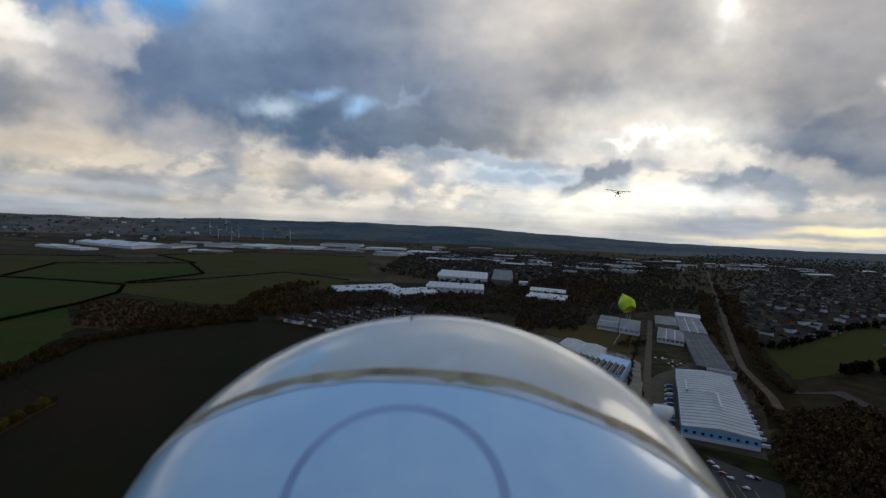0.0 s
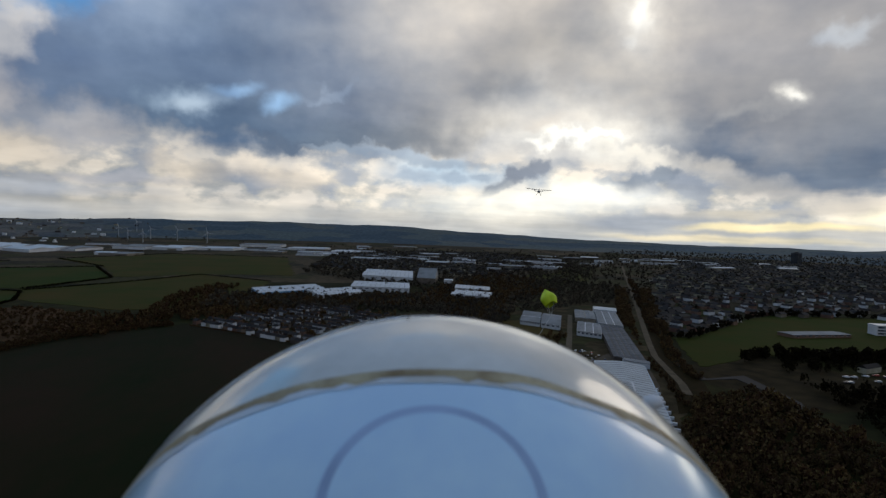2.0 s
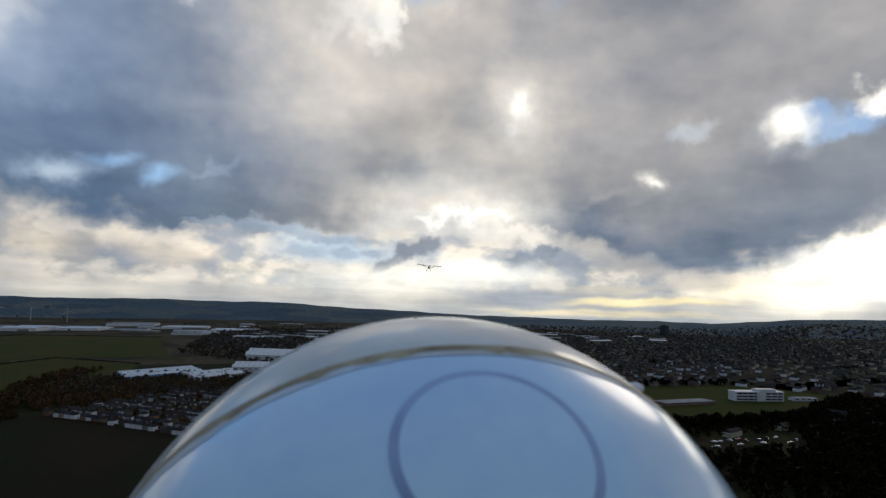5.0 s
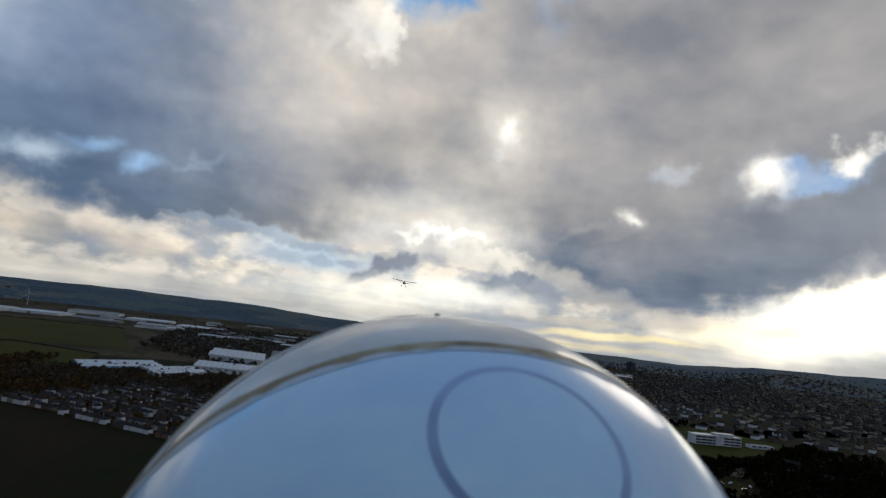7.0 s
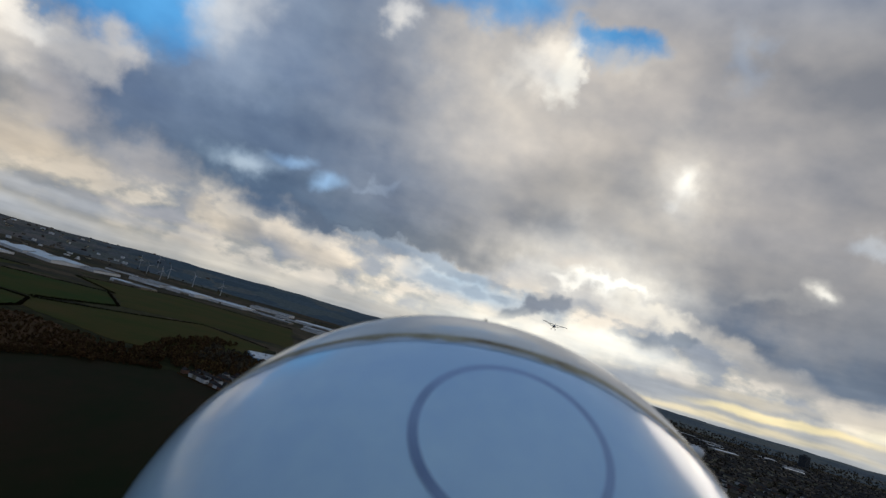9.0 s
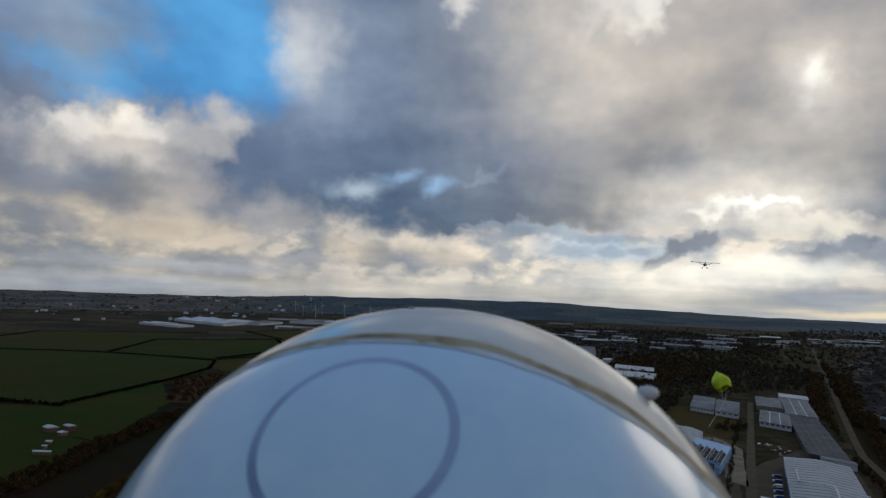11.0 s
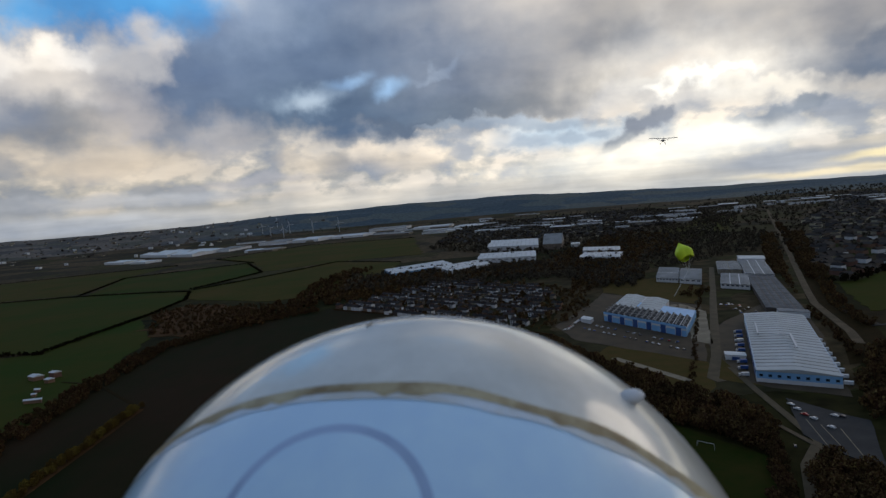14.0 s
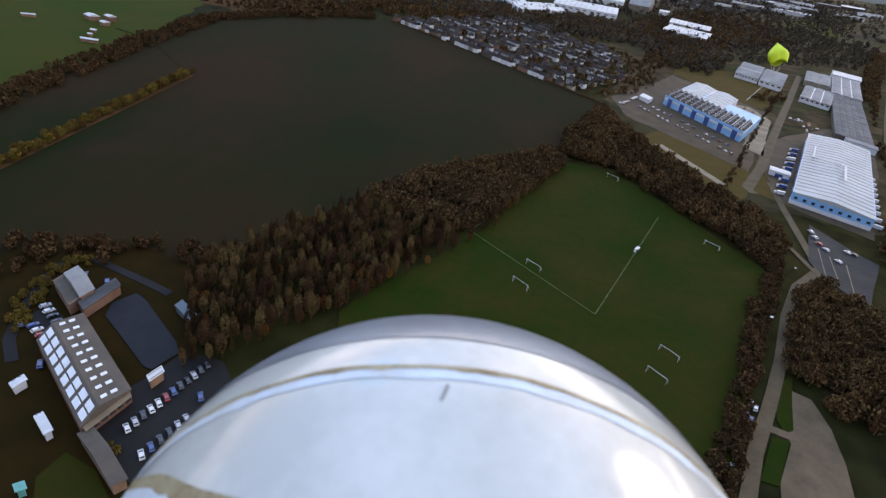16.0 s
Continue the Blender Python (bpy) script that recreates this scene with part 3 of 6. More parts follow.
def rise(x, y):
    """Height of the land: level, with a low wooded ridge all round the skyline."""
    r = math.hypot(x, y)
    a = math.degrees(math.atan2(x, y))
    turns = (-180, -60, -40, -30, -20, -8, 2, 8, 16, 26, 42, 49, 58, 180)
    tops = (60, 70, 88, 78, 104, 112, 108, 84, 56, 38, 40, 84, 118, 60)
    top = float(np.interp(a, turns, tops)) + 3 * math.sin(a * 0.55) + 2.5 * math.sin(a * 1.7 + 1) + 1.5 * math.sin(a * 4.3)
    k = min(1, max(0, (r - 2900) / 1700))
    return top * k * k * (3 - 2 * k)


PLAN_TURN = pose(0, 0, 0, -0.937, 3.406, 0.03).to_3x3()


def lay(x, y):
    """Sets a point of the sketched plan on level land; the sketch leans a little, the far land does not."""
    d = Vector((x, y, -120.0))
    low = math.degrees(math.atan2(120, math.hypot(x, y)))
    k = min(1, max(0, (low - 2.8) / 6.2))
    if low < 17:
        k *= min(1, max((low - 12) / 5, (37 - math.degrees(math.atan2(x, y))) / 6, 0))
    q = d.normalized().lerp((PLAN_TURN @ d).normalized(), k * k * (3 - 2 * k))
    return q.x * 120 / -q.z, q.y * 120 / -q.z


def laid_size(x, y):
    """How much larger or smaller things come out there."""
    (a, b), (c, d), (e, f) = lay(x, y), lay(x + 1, y), lay(x, y + 1)
    return math.sqrt(abs((c - a) * (f - b) - (d - b) * (e - a)))


def plot(at, u, v):
    a, b, c = lay(*at), lay(at[0] + u[0], at[1] + u[1]), lay(at[0] + v[0], at[1] + v[1])
    return a, (b[0] - a[0], b[1] - a[1]), (c[0] - a[0], c[1] - a[1])


# ---- ground ----
def build_ground():
    seg, edges = 240, random.Random(8)
    near = [40, 90, 170, 300, 480, 700, 950, 1200]
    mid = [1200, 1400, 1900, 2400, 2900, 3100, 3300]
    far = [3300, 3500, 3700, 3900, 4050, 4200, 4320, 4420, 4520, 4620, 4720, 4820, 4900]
    for name, radii, mat, label, category in (("ground", near, M_LAND, "dark winter countryside of fields and woods", "ground"), ("ground", mid, M_FARLAND, "brown-grey open country with scattered roofs, paled for haze", "ground"), ("hills", far, M_HILL, "low wooded ridge along the skyline, blue-grey haze in its colour", "hills")):
        verts, faces = [], []
        for r in radii:
            for i in range(seg):
                a = i * math.tau / seg
                x, y = r * math.sin(a), r * math.cos(a)
                verts.append((x, y, rise(x, y)))
        for k in range(len(radii) - 1):
            for i in range(seg):
                j = (i + 1) % seg
                a, b = k * seg, (k + 1) * seg
                faces.append((a + i, a + j, b + j, b + i))
        slots = []
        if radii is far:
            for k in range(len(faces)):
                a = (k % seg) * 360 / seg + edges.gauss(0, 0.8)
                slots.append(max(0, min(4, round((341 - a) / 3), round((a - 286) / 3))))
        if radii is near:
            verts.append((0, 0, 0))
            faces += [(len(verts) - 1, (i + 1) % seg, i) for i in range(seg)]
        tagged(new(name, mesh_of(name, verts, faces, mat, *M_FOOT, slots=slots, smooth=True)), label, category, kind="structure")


build_ground()


def sheet(name, outline, z, mat, label, category, wobble=0.0, kind="structure"):
    """A level patch of ground, road or yard with a finely uneven border."""
    rng = random.Random(len(outline) + int(outline[0][0]))
    pts = [lay(*q) for q in along([*outline, outline[0]], 12 if wobble else 60)[:-1]]
    bm = bmesh.new()
    top = [bm.verts.new((x + rng.uniform(-wobble, wobble), y + rng.uniform(-wobble, wobble), z)) for x, y in pts]
    f = bm.faces.new(top)
    if f.normal.z == 0:
        f.normal_update()
    if f.normal.z < 0:
        f.normal_flip()
    bmesh.ops.triangulate(bm, faces=[f])
    low = bmesh.ops.extrude_edge_only(bm, edges=[e for e in bm.edges if e.is_boundary])["geom"]
    for v in low:
        if isinstance(v, bmesh.types.BMVert):
            v.co.z = -0.3
    me = bpy.data.meshes.new(name)
    bm.to_mesh(me)
    bm.free()
    me.materials.append(mat)
    return tagged(new(name, me), label, category, kind=kind)


def strip(name, line, width, z, mat, label, category):
    left, right = [], []
    for i, (x, y) in enumerate(line):
        x0, y0 = line[max(0, i - 1)]
        x1, y1 = line[min(len(line) - 1, i + 1)]
        n = Vector((y0 - y1, x1 - x0)).normalized() * width / 2
        left.append((x + n.x, y + n.y))
        right.append((x - n.x, y - n.y))
    return sheet(name, left + right[::-1], z, mat, label, category)


BIG_FIELD = [(60, 548), (-30, 603), (-100, 652), (-190, 690), (-248, 612), (-290, 490), (-277, 375), (-255, 263), (-245, 200), (-232, 110), (-170, 118), (-120, 152), (-97, 160), (-48, 278), (12, 362), (45, 425)]
GRASS = [(15, 360), (60, 366), (127, 280), (104, 205), (80, 135), (45, 92), (-25, 100), (-45, 155), (-8, 240)]
WOOD = [(-97, 153), (-48, 275), (15, 365), (26, 352), (-12, 242), (-44, 156), (-72, 108)]
sheet("field", BIG_FIELD, 0.25, M_PLOUGH, "wide dark winter crop field with faint tractor lines", "field", 3)
sheet("playing_field", GRASS, 0.35, M_GRASS, "mown green playing field with chalk pitch lines", "field", 1)
sheet("field", [(-255, 263), (-277, 381), (-330, 545), (-400, 650), (-391, 483), (-700, 330), (-600, 90), (-240, 100)], 0.2, M_PASTURE, "green pasture beside a farm", "field", 3)
sheet("field", [(-391, 490), (-405, 674), (-427, 796), (-474, 896), (-560, 905), (-690, 905), (-1000, 840), (-1000, 520), (-650, 430)], 0.3, M_PASTURE, "broad dark green pasture edged with hedges", "field", 4)
sheet("field", [(-425, 800), (-472, 900), (-488, 920), (-350, 1320), (-190, 1230), (-175, 1000), (-236, 800), (-300, 765)], 0.3, M_OLIVE, "olive rough pasture beside russet scrub", "field", 4)
sheet("field", [(-495, 935), (-670, 930), (-820, 1262), (-610, 1440), (-470, 1180)], 0.3, M_PASTURE, "long green pasture between dark hedges", "field", 4)
sheet("field", [(-700, 940), (-1010, 880), (-1240, 1400), (-860, 1560), (-835, 1275)], 0.3, M_OLIVE, "pale pasture far off beside hedges", "field", 5)
sheet("field", [(-340, 1340), (-470, 1200), (-600, 1450), (-810, 1680), (-640, 2050), (-260, 2000), (-160, 1380)], 0.3, M_OLIVE, "rough olive pasture below white sheds", "field", 6)
sheet("field", [(-405, 680), (-384, 748), (-300, 712), (-246, 645), (-262, 600), (-300, 555), (-340, 560)], 0.32, M_SCRUB, "russet scrub and bracken", "scrub", 14)
sheet("field", [(395, 640), (455, 815), (520, 822), (625, 822), (800, 800), (830, 660), (600, 548), (410, 545)], 0.3, M_SPORT, "bright green school playing field", "field", 3)
sheet("field", [(560, 980), (600, 1130), (662, 1090), (640, 960)], 0.3, M_GRASS, "small green between gardens and a railway", "field", 3)
sheet("field", [(420, 1340), (430, 1560), (700, 1930), (770, 1910), (560, 1450)], 0.3, M_OLIVE, "open green among winter woods", "field", 4)
sheet("gardens", [(480, 770), (840, 640), (1500, 700), (2500, 1150), (2450, 1750), (1500, 2600), (760, 1500)], 0.15, M_GARDEN, "dark gardens and streets of a suburb", "gardens", 8)
sheet("verge", [(128, 372), (176, 372), (230, 380), (330, 560), (470, 890), (600, 1240), (560, 1420), (400, 1420), (160, 1170), (20, 960), (96, 760), (58, 590), (62, 470)], 0.15, M_BRUSH, "brown winter brushland round an industrial estate", "verge", 4)
sheet("verge", [(60, 440), (100, 500), (162, 448), (150, 400), (130, 360)], 0.25, M_ROUGH, "rough grass below a factory yard", "verge", 2)
sheet("verge", [(150, 405), (186, 500), (200, 480), (182, 410), (176, 385)], 0.25, M_ROUGH, "grass verge beside a road", "verge", 1)
sheet("verge", [(150, 795), (236, 700), (286, 810), (262, 900), (170, 900)], 0.22, M_ROUGH, "rough brown grass behind a factory", "verge", 2)
sheet("yard", [(64, 580), (112, 690), (150, 790), (240, 690), (214, 600), (160, 447), (75, 520)], 0.3, M_YARD, "worn grey factory yard with parked cars", "yard", 1)
sheet("apron", [(172, 512), (184, 500), (232, 652), (222, 700), (196, 690), (206, 640)], 0.42, M_CONCRETE, "pale concrete apron beside a factory", "yard", 0.8)
sheet("yard", [(186, 540), (168, 400), (176, 383), (215, 365), (300, 560), (345, 690), (305, 690), (250, 620)], 0.28, M_YARD, "grey loading yard round a warehouse", "yard", 1)
sheet("verge", [(-150, 146), (-122, 160), (-96, 156), (-70, 112), (-44, 92), (-60, 60), (-110, 60), (-150, 100)], 0.3, M_VERGE, "rough brown ground round a factory", "verge", 2)
sheet("yard", [(-79.7, 84.9), (-80.6, 98.7), (-79.2, 105.0), (-76.5, 117.4), (-64.7, 117.7), (-56.6, 109.2), (-61.8, 75.1), (-64.6, 75.6)], 0.45, M_TAR, "dark tarmac car park beside a factory", "car park", 0.6)
sheet("yard", [(-121.1, 112.3), (-121.6, 119.5), (-113.4, 116.2), (-111.1, 104.9)], 0.45, M_TAR, "small dark parking yard beside a works", "yard", 0.4)
strip("road", [(-111.6, 96.1), (-118.6, 102.6), (-125.3, 114.6), (-132.8, 135.8), (-127.8, 144.4), (-104.6, 140.3), (-95.4, 138.2)], 3, 0.5, M_TAR, "narrow dark service road round a factory", "road")
sheet("yard", [(-104.4, 120.7), (-106.7, 127.3), (-103.9, 133.7), (-99.7, 132.6), (-80.9, 119.4), (-77.5, 115.6), (-80.0, 106.9), (-82.3, 107.1)], 0.62, material("wet_tarmac", (0.009, 0.011, 0.016), (0.014, 0.015, 0.020), 6, 0.75), "smooth dark ball court beside a factory", "court", 0.3)
sheet("yard", [(111.0, 182.6), (118.0, 179.2), (119.3, 166.7), (117.3, 151.5), (114.6, 136.0), (105.9, 117.0), (85.4, 109.9), (94.5, 134.3), (102.1, 153.6), (102.8, 158.7)], 0.35, M_SAND, "bare sandy gravel lot beside a lane", "gravel lot", 1.2)
for bed in ([(106.2, 185.1), (113.8, 190.6), (105.9, 160.7), (101.9, 158.1), (101.0, 163.8)], [(97.1, 154.6), (102.2, 154.3), (93.7, 133.6), (88.6, 134.1)]):
    sheet("verge", bed, 0.40, M_GRASS, "low grass bed edging a gravel lot", "verge", 0.5)
strip("road", [(94.4, 158.5), (99.0, 157.9), (104.5, 156.7)], 3.5, 0.44, M_SAND, "sandy entry between grass beds", "road")
sheet("car_park", [(176.2, 362.5), (157.6, 305.3), (161.4, 285.0), (171.6, 263.6), (201.7, 325.4), (195.6, 331.1)], 0.46, M_TAR2, "grey tarmac lorry park below a warehouse", "car park", 0.5)
strip("road", [(147.1, 338.6), (151.5, 316.1), (156.0, 293.4), (162.9, 267.4), (171.1, 250.5)], 3, 0.5, M_SAND, "pale path beside a hedge", "path")
strip("concrete_strip", [(95.1, 457.8), (131.9, 398.3)], 7, 0.4, M_CONCRETE, "long worn concrete slab in rough grass", "slab")
strip("road", [(352, 970), (290, 790), (219, 592), (172, 460), (149, 404), (152, 396)], 7.5, 0.42, M_ROAD, "straight grey estate road", "road")
strip("road", [(171, 430), (166, 380), (159.9, 296.8), (140.0, 269.1), (125.7, 236.7), (112.7, 199.4), (100.4, 169.4), (89.8, 145.2), (83.1, 126.2), (74.2, 103.0)], 4.6, 0.42, M_ROAD, "narrow lane beside a playing field", "road")
strip("railway", [(1100, 2500), (818, 1811), (625, 1340), (445, 889), (365, 690), (319, 545), (300, 500)], 8, 0.42, M_SAND, "straight pale railway line through trees", "railway")
strip("road", [(372, 650), (350, 560), (345, 500), (322, 400), (300, 330)], 6, 0.4, M_TAR, "lane and junction below a school field", "road")
strip("verge", [(-196, 170), (-204, 240), (-209, 285), (-216, 343)], 4.5, 0.32, M_SCRUB, "tan grass under a hedge", "verge")
strip("track", [(-223, 349), (-280, 395), (-310, 400)], 2.4, 0.4, M_VERGE, "pale farm track", "track")


# ---- trees ----
def crown_mesh(rng, n, leaf, radius, height, base, shape):
    """Many small ragged clumps of twigs or leaves round a trunk, as loose triangles."""
    verts, faces = [], []
    for _ in range(n):
        while True:
            p = Vector((rng.uniform(-1, 1), rng.uniform(-1, 1), rng.uniform(-1, 1)))
            if p.length < 1 and p.length > rng.random() * 0.75:
                break
        k = 1.0 if shape == "round" else max(0.08, 0.5 - p.z * 0.5) * 1.3
        c = Vector((p.x * radius * k, p.y * radius * k, base + (p.z + 1) / 2 * height))
        s = leaf * rng.uniform(0.6, 1.4)
        q = Euler((rng.uniform(0, 6.3), rng.uniform(0, 6.3), rng.uniform(0, 6.3))).to_matrix()
        i = len(verts)
        verts += [c + q @ Vector((s, 0, 0)), c + q @ Vector((-s * 0.5, s * 0.6, s * 0.25)), c + q @ Vector((-s * 0.5, -s * 0.6, s * 0.25)), c + q @ Vector((0, 0, -s * 0.5))]
        faces += [(i, i + 1, i + 2), (i, i + 3, i + 1), (i, i + 2, i + 3)]
    return verts, faces


def trunk_bmesh(rng, height, girth):
    bm = bmesh.new()
    tube(bm, (0, 0, -0.3), (0.1, 0.1, height * 0.55), girth, girth * 0.6, 6)
    tube(bm, (0.1, 0.1, height * 0.55), (rng.uniform(-0.4, 0.4), 0, height * 0.95), girth * 0.6, girth * 0.12, 5)
    for k in range(6):
        a, z = k * 1.1 + rng.random(), height * rng.uniform(0.3, 0.65)
        l = height * rng.uniform(0.16, 0.28)
        tube(bm, (0.06, 0.06, z), (l * math.cos(a), l * math.sin(a), z + l * 0.9), girth * 0.35, girth * 0.08, 4)
    return bm


TREES = {}


def tree_kind(key, name, mat, label, seed, n, leaf, radius, height, base, shape="round"):
    rng = random.Random(seed)
    root = thing(name, (0, 0, -60), 0, label, "tree", "trees of the shelter wood")
    part("trunk", trunk_bmesh(rng, base + height * 0.8, 0.22), M_BARK, root)
    v, f = crown_mesh(rng, n, leaf, radius, height, base, shape)
    part("crown", mesh_of("crown", v, f, mat), mat, root)
    TREES.setdefault(key, []).append(root)


for seed in (1, 2, 3):
    tree_kind("bare", "bare_tree", M_TWIGS, "bare brown winter tree with fine twigs", seed, 340, 0.36, 1.75, 6.8 + seed, 1.8)
for seed in (4, 5):
    tree_kind("fir", "fir_tree", M_FIR, "dark slim conifer in a shelter wood", seed, 340, 0.36, 1.6, 8.8 + seed * 0.3, 1.0, "cone")
tree_kind("rust", "beech_tree", M_RUST, "young beech holding rust-brown leaves", 6, 300, 0.3, 1.7, 5.5, 1.0)
tree_kind("gold", "willow_tree", M_GOLD, "yellow-brown willow in a hedge line", 7, 190, 0.6, 3.0, 5.0, 0.6)


def plant(key, x, y, rng, size=1.0, z=0.2):
    root = rng.choice(TREES[key])
    s = size * rng.uniform(0.75, 1.25) * laid_size(x, y)
    x, y = lay(x, y)
    ob = copy_thing(root, Matrix.Identity(4))
    ob.scale = (1, 1, 1)
    ob.matrix_basis = pose(x, y, z, 0, 0, rng.uniform(0, 360)) @ Matrix.Diagonal((s, s, s * rng.uniform(0.85, 1.2), 1))
    return ob


def plant_wood():
    rng = random.Random(11)
    rest = []
    for x, y in strewn(WOOD, 3.1, rng):
        r = rng.random()
        key = "bare" if r < 0.55 else "fir" if r < 0.88 else "rust"
        if y < 232:
            plant(key, x, y, rng, 0.72)
        else:
            rest.append((x, y))
    return rest


def plant_edges():
    rng = random.Random(12)
    for x, y in along([(-40, 165), (-8, 240), (24, 352)], 7):
        plant("rust" if rng.random() < 0.45 else "bare", x + rng.uniform(-2, 2), y + rng.uniform(-2, 2), rng, 0.75)
    for x, y in along([(-196, 170), (-205, 240), (-210, 285), (-218, 345)], 1.9):
        plant("gold", x + rng.uniform(-1.5, 1.5), y + rng.uniform(-1.5, 1.5), rng, 0.66)


WOOD_REST = plant_wood()
plant_edges()
for roots in TREES.values():
    for root in roots:
        for ob in (*root.children, root):
            bpy.data.objects.remove(ob)


def woods(name, points, mat, label, seed, size=(5, 10), clumps=20, kind="stuff", category="woods", leaf=0.23):
    """Far trees that nobody could count, in one mesh: each a stem and a ragged crown."""
    rng = random.Random(seed)
    kinds = []
    for k in range(4):
        v, f = crown_mesh(rng, clumps, leaf, 0.42, 0.85, 0.15, "round")
        i = len(v)
        v += [Vector((0.03, 0, -0.05)), Vector((-0.02, 0.03, -0.05)), Vector((-0.02, -0.03, -0.05)), Vector((0, 0, 0.6))]
        f += [(i, i + 1, i + 3), (i + 1, i + 2, i + 3), (i + 2, i, i + 3)]
        kinds.append((np.array([tuple(p) for p in v]), np.array(f)))
    vs, fs, n = [], [], 0
    for x, y in points:
        v, f = kinds[rng.randrange(4)]
        s = rng.uniform(*size) * laid_size(x, y)
        x, y = lay(x, y)
        a = rng.uniform(0, 6.3)
        c, d = math.cos(a) * s, math.sin(a) * s
        w = np.column_stack((v[:, 0] * c - v[:, 1] * d + x, v[:, 0] * d + v[:, 1] * c + y, v[:, 2] * s * rng.uniform(0.8, 1.15) + rise(x, y)))
        vs.append(w)
        fs.append(f + n)
        n += len(v)
    ob = new(name, mesh_of(name, np.vstack(vs).tolist(), np.vstack(fs).tolist(), mat))
    return tagged(ob, label, category, kind=kind)


def belt(line, width, gap, rng):
    out = []
    for x, y in along(line, gap):
        out += [(x + rng.uniform(-width, width) / 2, y + rng.uniform(-width, width) / 2) for _ in range(max(1, int(width / gap)))]
    return out


RNG = random.Random(21)
RAILS = [(1100, 2500), (818, 1811), (625, 1340), (445, 889), (365, 690), (319, 545), (300, 500)]


def clear_of(points, line, gap):
    """Leaves out the points that stand nearer than gap to a line."""
    spots = along(line, 6)
    return [q for q in points if min((q[0] - a) ** 2 + (q[1] - b) ** 2 for a, b in spots) > gap * gap]


woods("shelter_wood", WOOD_REST, M_WOODS, "far end of a narrow brown winter wood", 30, (4.5, 10), 130, leaf=0.085)
woods("tree_belt", strewn([(19.9, 373.5), (24.3, 418.1), (50.9, 517.2), (86.6, 436.8), (123.4, 374.3), (141.8, 343.1), (149.7, 315.0), (130.7, 273.7), (115.7, 304.8), (85.9, 330.9), (54.8, 369.7)], 4.6, RNG, 0.9), M_WOODS, "bare brown trees round the end of a playing field", 31, (4.5, 10.5), 112, leaf=0.098)
woods("tree_belt", strewn([(19.9, 373.5), (24.3, 418.1), (50.9, 517.2), (86.6, 436.8), (123.4, 374.3), (141.8, 343.1), (149.7, 315.0), (130.7, 273.7), (115.7, 304.8), (85.9, 330.9), (54.8, 369.7)], 9.0, random.Random(63)), M_RUSSET, "rust-leaved trees among bare ones", 61, (5, 8), 130, leaf=0.09)
woods("tree_belt", strewn([(135.9, 260.7), (155.1, 282.7), (168.9, 240.9), (183.7, 211.2), (150.8, 169.4), (125.7, 169.3), (118.8, 181.6), (113.4, 194.7), (123.9, 227.3)], 4.6, RNG, 0.9), M_WOODS, "dense brown winter wood beside a gravel lot", 32, (4.5, 10.5), 150, leaf=0.085)
LANE_BAYS = [(93.8, 167.9), (94.8, 165.8), (90.8, 161.5), (91.7, 159.3), (86.6, 149.8), (117.7, 230.9), (102.4, 190.0), (80.4, 135.3)]
woods("tree_belt", [q for q in belt([(74.0, 122.8), (84.0, 147.4), (96.8, 185.5), (111.5, 229.5), (134.2, 281.3)], 7, 3.2, RNG) if min(math.dist(q, b) for b in LANE_BAYS) > 3.6], M_RUSSET, "russet scrub and bare trees along a lane", 33, (3, 6.5), 90, leaf=0.13)
woods("tree_belt", belt([(-240, 180), (-255, 263), (-277, 381), (-292, 500), (-262, 600), (-205, 690)], 17, 3.0, RNG), M_RUSSET, "reddish-brown overgrown hedge along a field", 34, (2.6, 5.6), 48, leaf=0.145)
woods("tree_belt", belt([(-262, 600), (-235, 760), (-255, 900), (-245, 1100)], 40, 9, RNG), M_RUSSET, "brown scrub wood beyond a wide field", 35, (6, 10), 26)
woods("tree_belt", belt([(-150, 122), (-122, 156), (-92, 164)], 14, 4, RNG) + belt([(-152, 118), (-150, 142), (-130, 150)], 8, 4, RNG), M_RUSSET, "tangled brown hedge round a factory", 36, (2.5, 5), 60, leaf=0.16)
woods("tree_belt", clear_of(belt([(342, 660), (290, 500), (246, 372)], 9, 5, RNG), RAILS, 9) + belt([(348, 570), (420, 755)], 8, 5, RNG) + belt([(690, 1480), (520, 1050), (440, 840)], 14, 7, RNG), M_RUSSET, "brown bushes lining a railway", 37, (3.5, 7), 30)
strip("verge", [(640, 1330), (455, 880), (372, 686), (326, 545), (268, 430)], 28, 0.3, M_VERGE, "brown grassy railway bank", "verge")
# the near-black hedge colour stands in for shade on these trees
woods("tree_belt", belt([(395, 560), (415, 530), (600, 530), (840, 650)], 22, 6, RNG) + strewn([(360, 300), (360, 400), (470, 410), (540, 480), (800, 560), (700, 400), (560, 240)], 14, RNG) + belt([(455, 812), (520, 825), (625, 826), (800, 806)], 10, 6, RNG), M_HEDGE, "dark tree belts round a school field, shaded by colour", 38, (7, 12), 30)
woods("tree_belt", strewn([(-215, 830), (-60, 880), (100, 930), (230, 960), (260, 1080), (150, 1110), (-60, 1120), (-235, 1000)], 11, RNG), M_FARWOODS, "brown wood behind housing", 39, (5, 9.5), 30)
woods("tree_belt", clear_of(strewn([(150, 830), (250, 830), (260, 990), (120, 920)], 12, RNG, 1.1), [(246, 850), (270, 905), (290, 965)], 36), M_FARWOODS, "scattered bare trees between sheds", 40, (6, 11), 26)
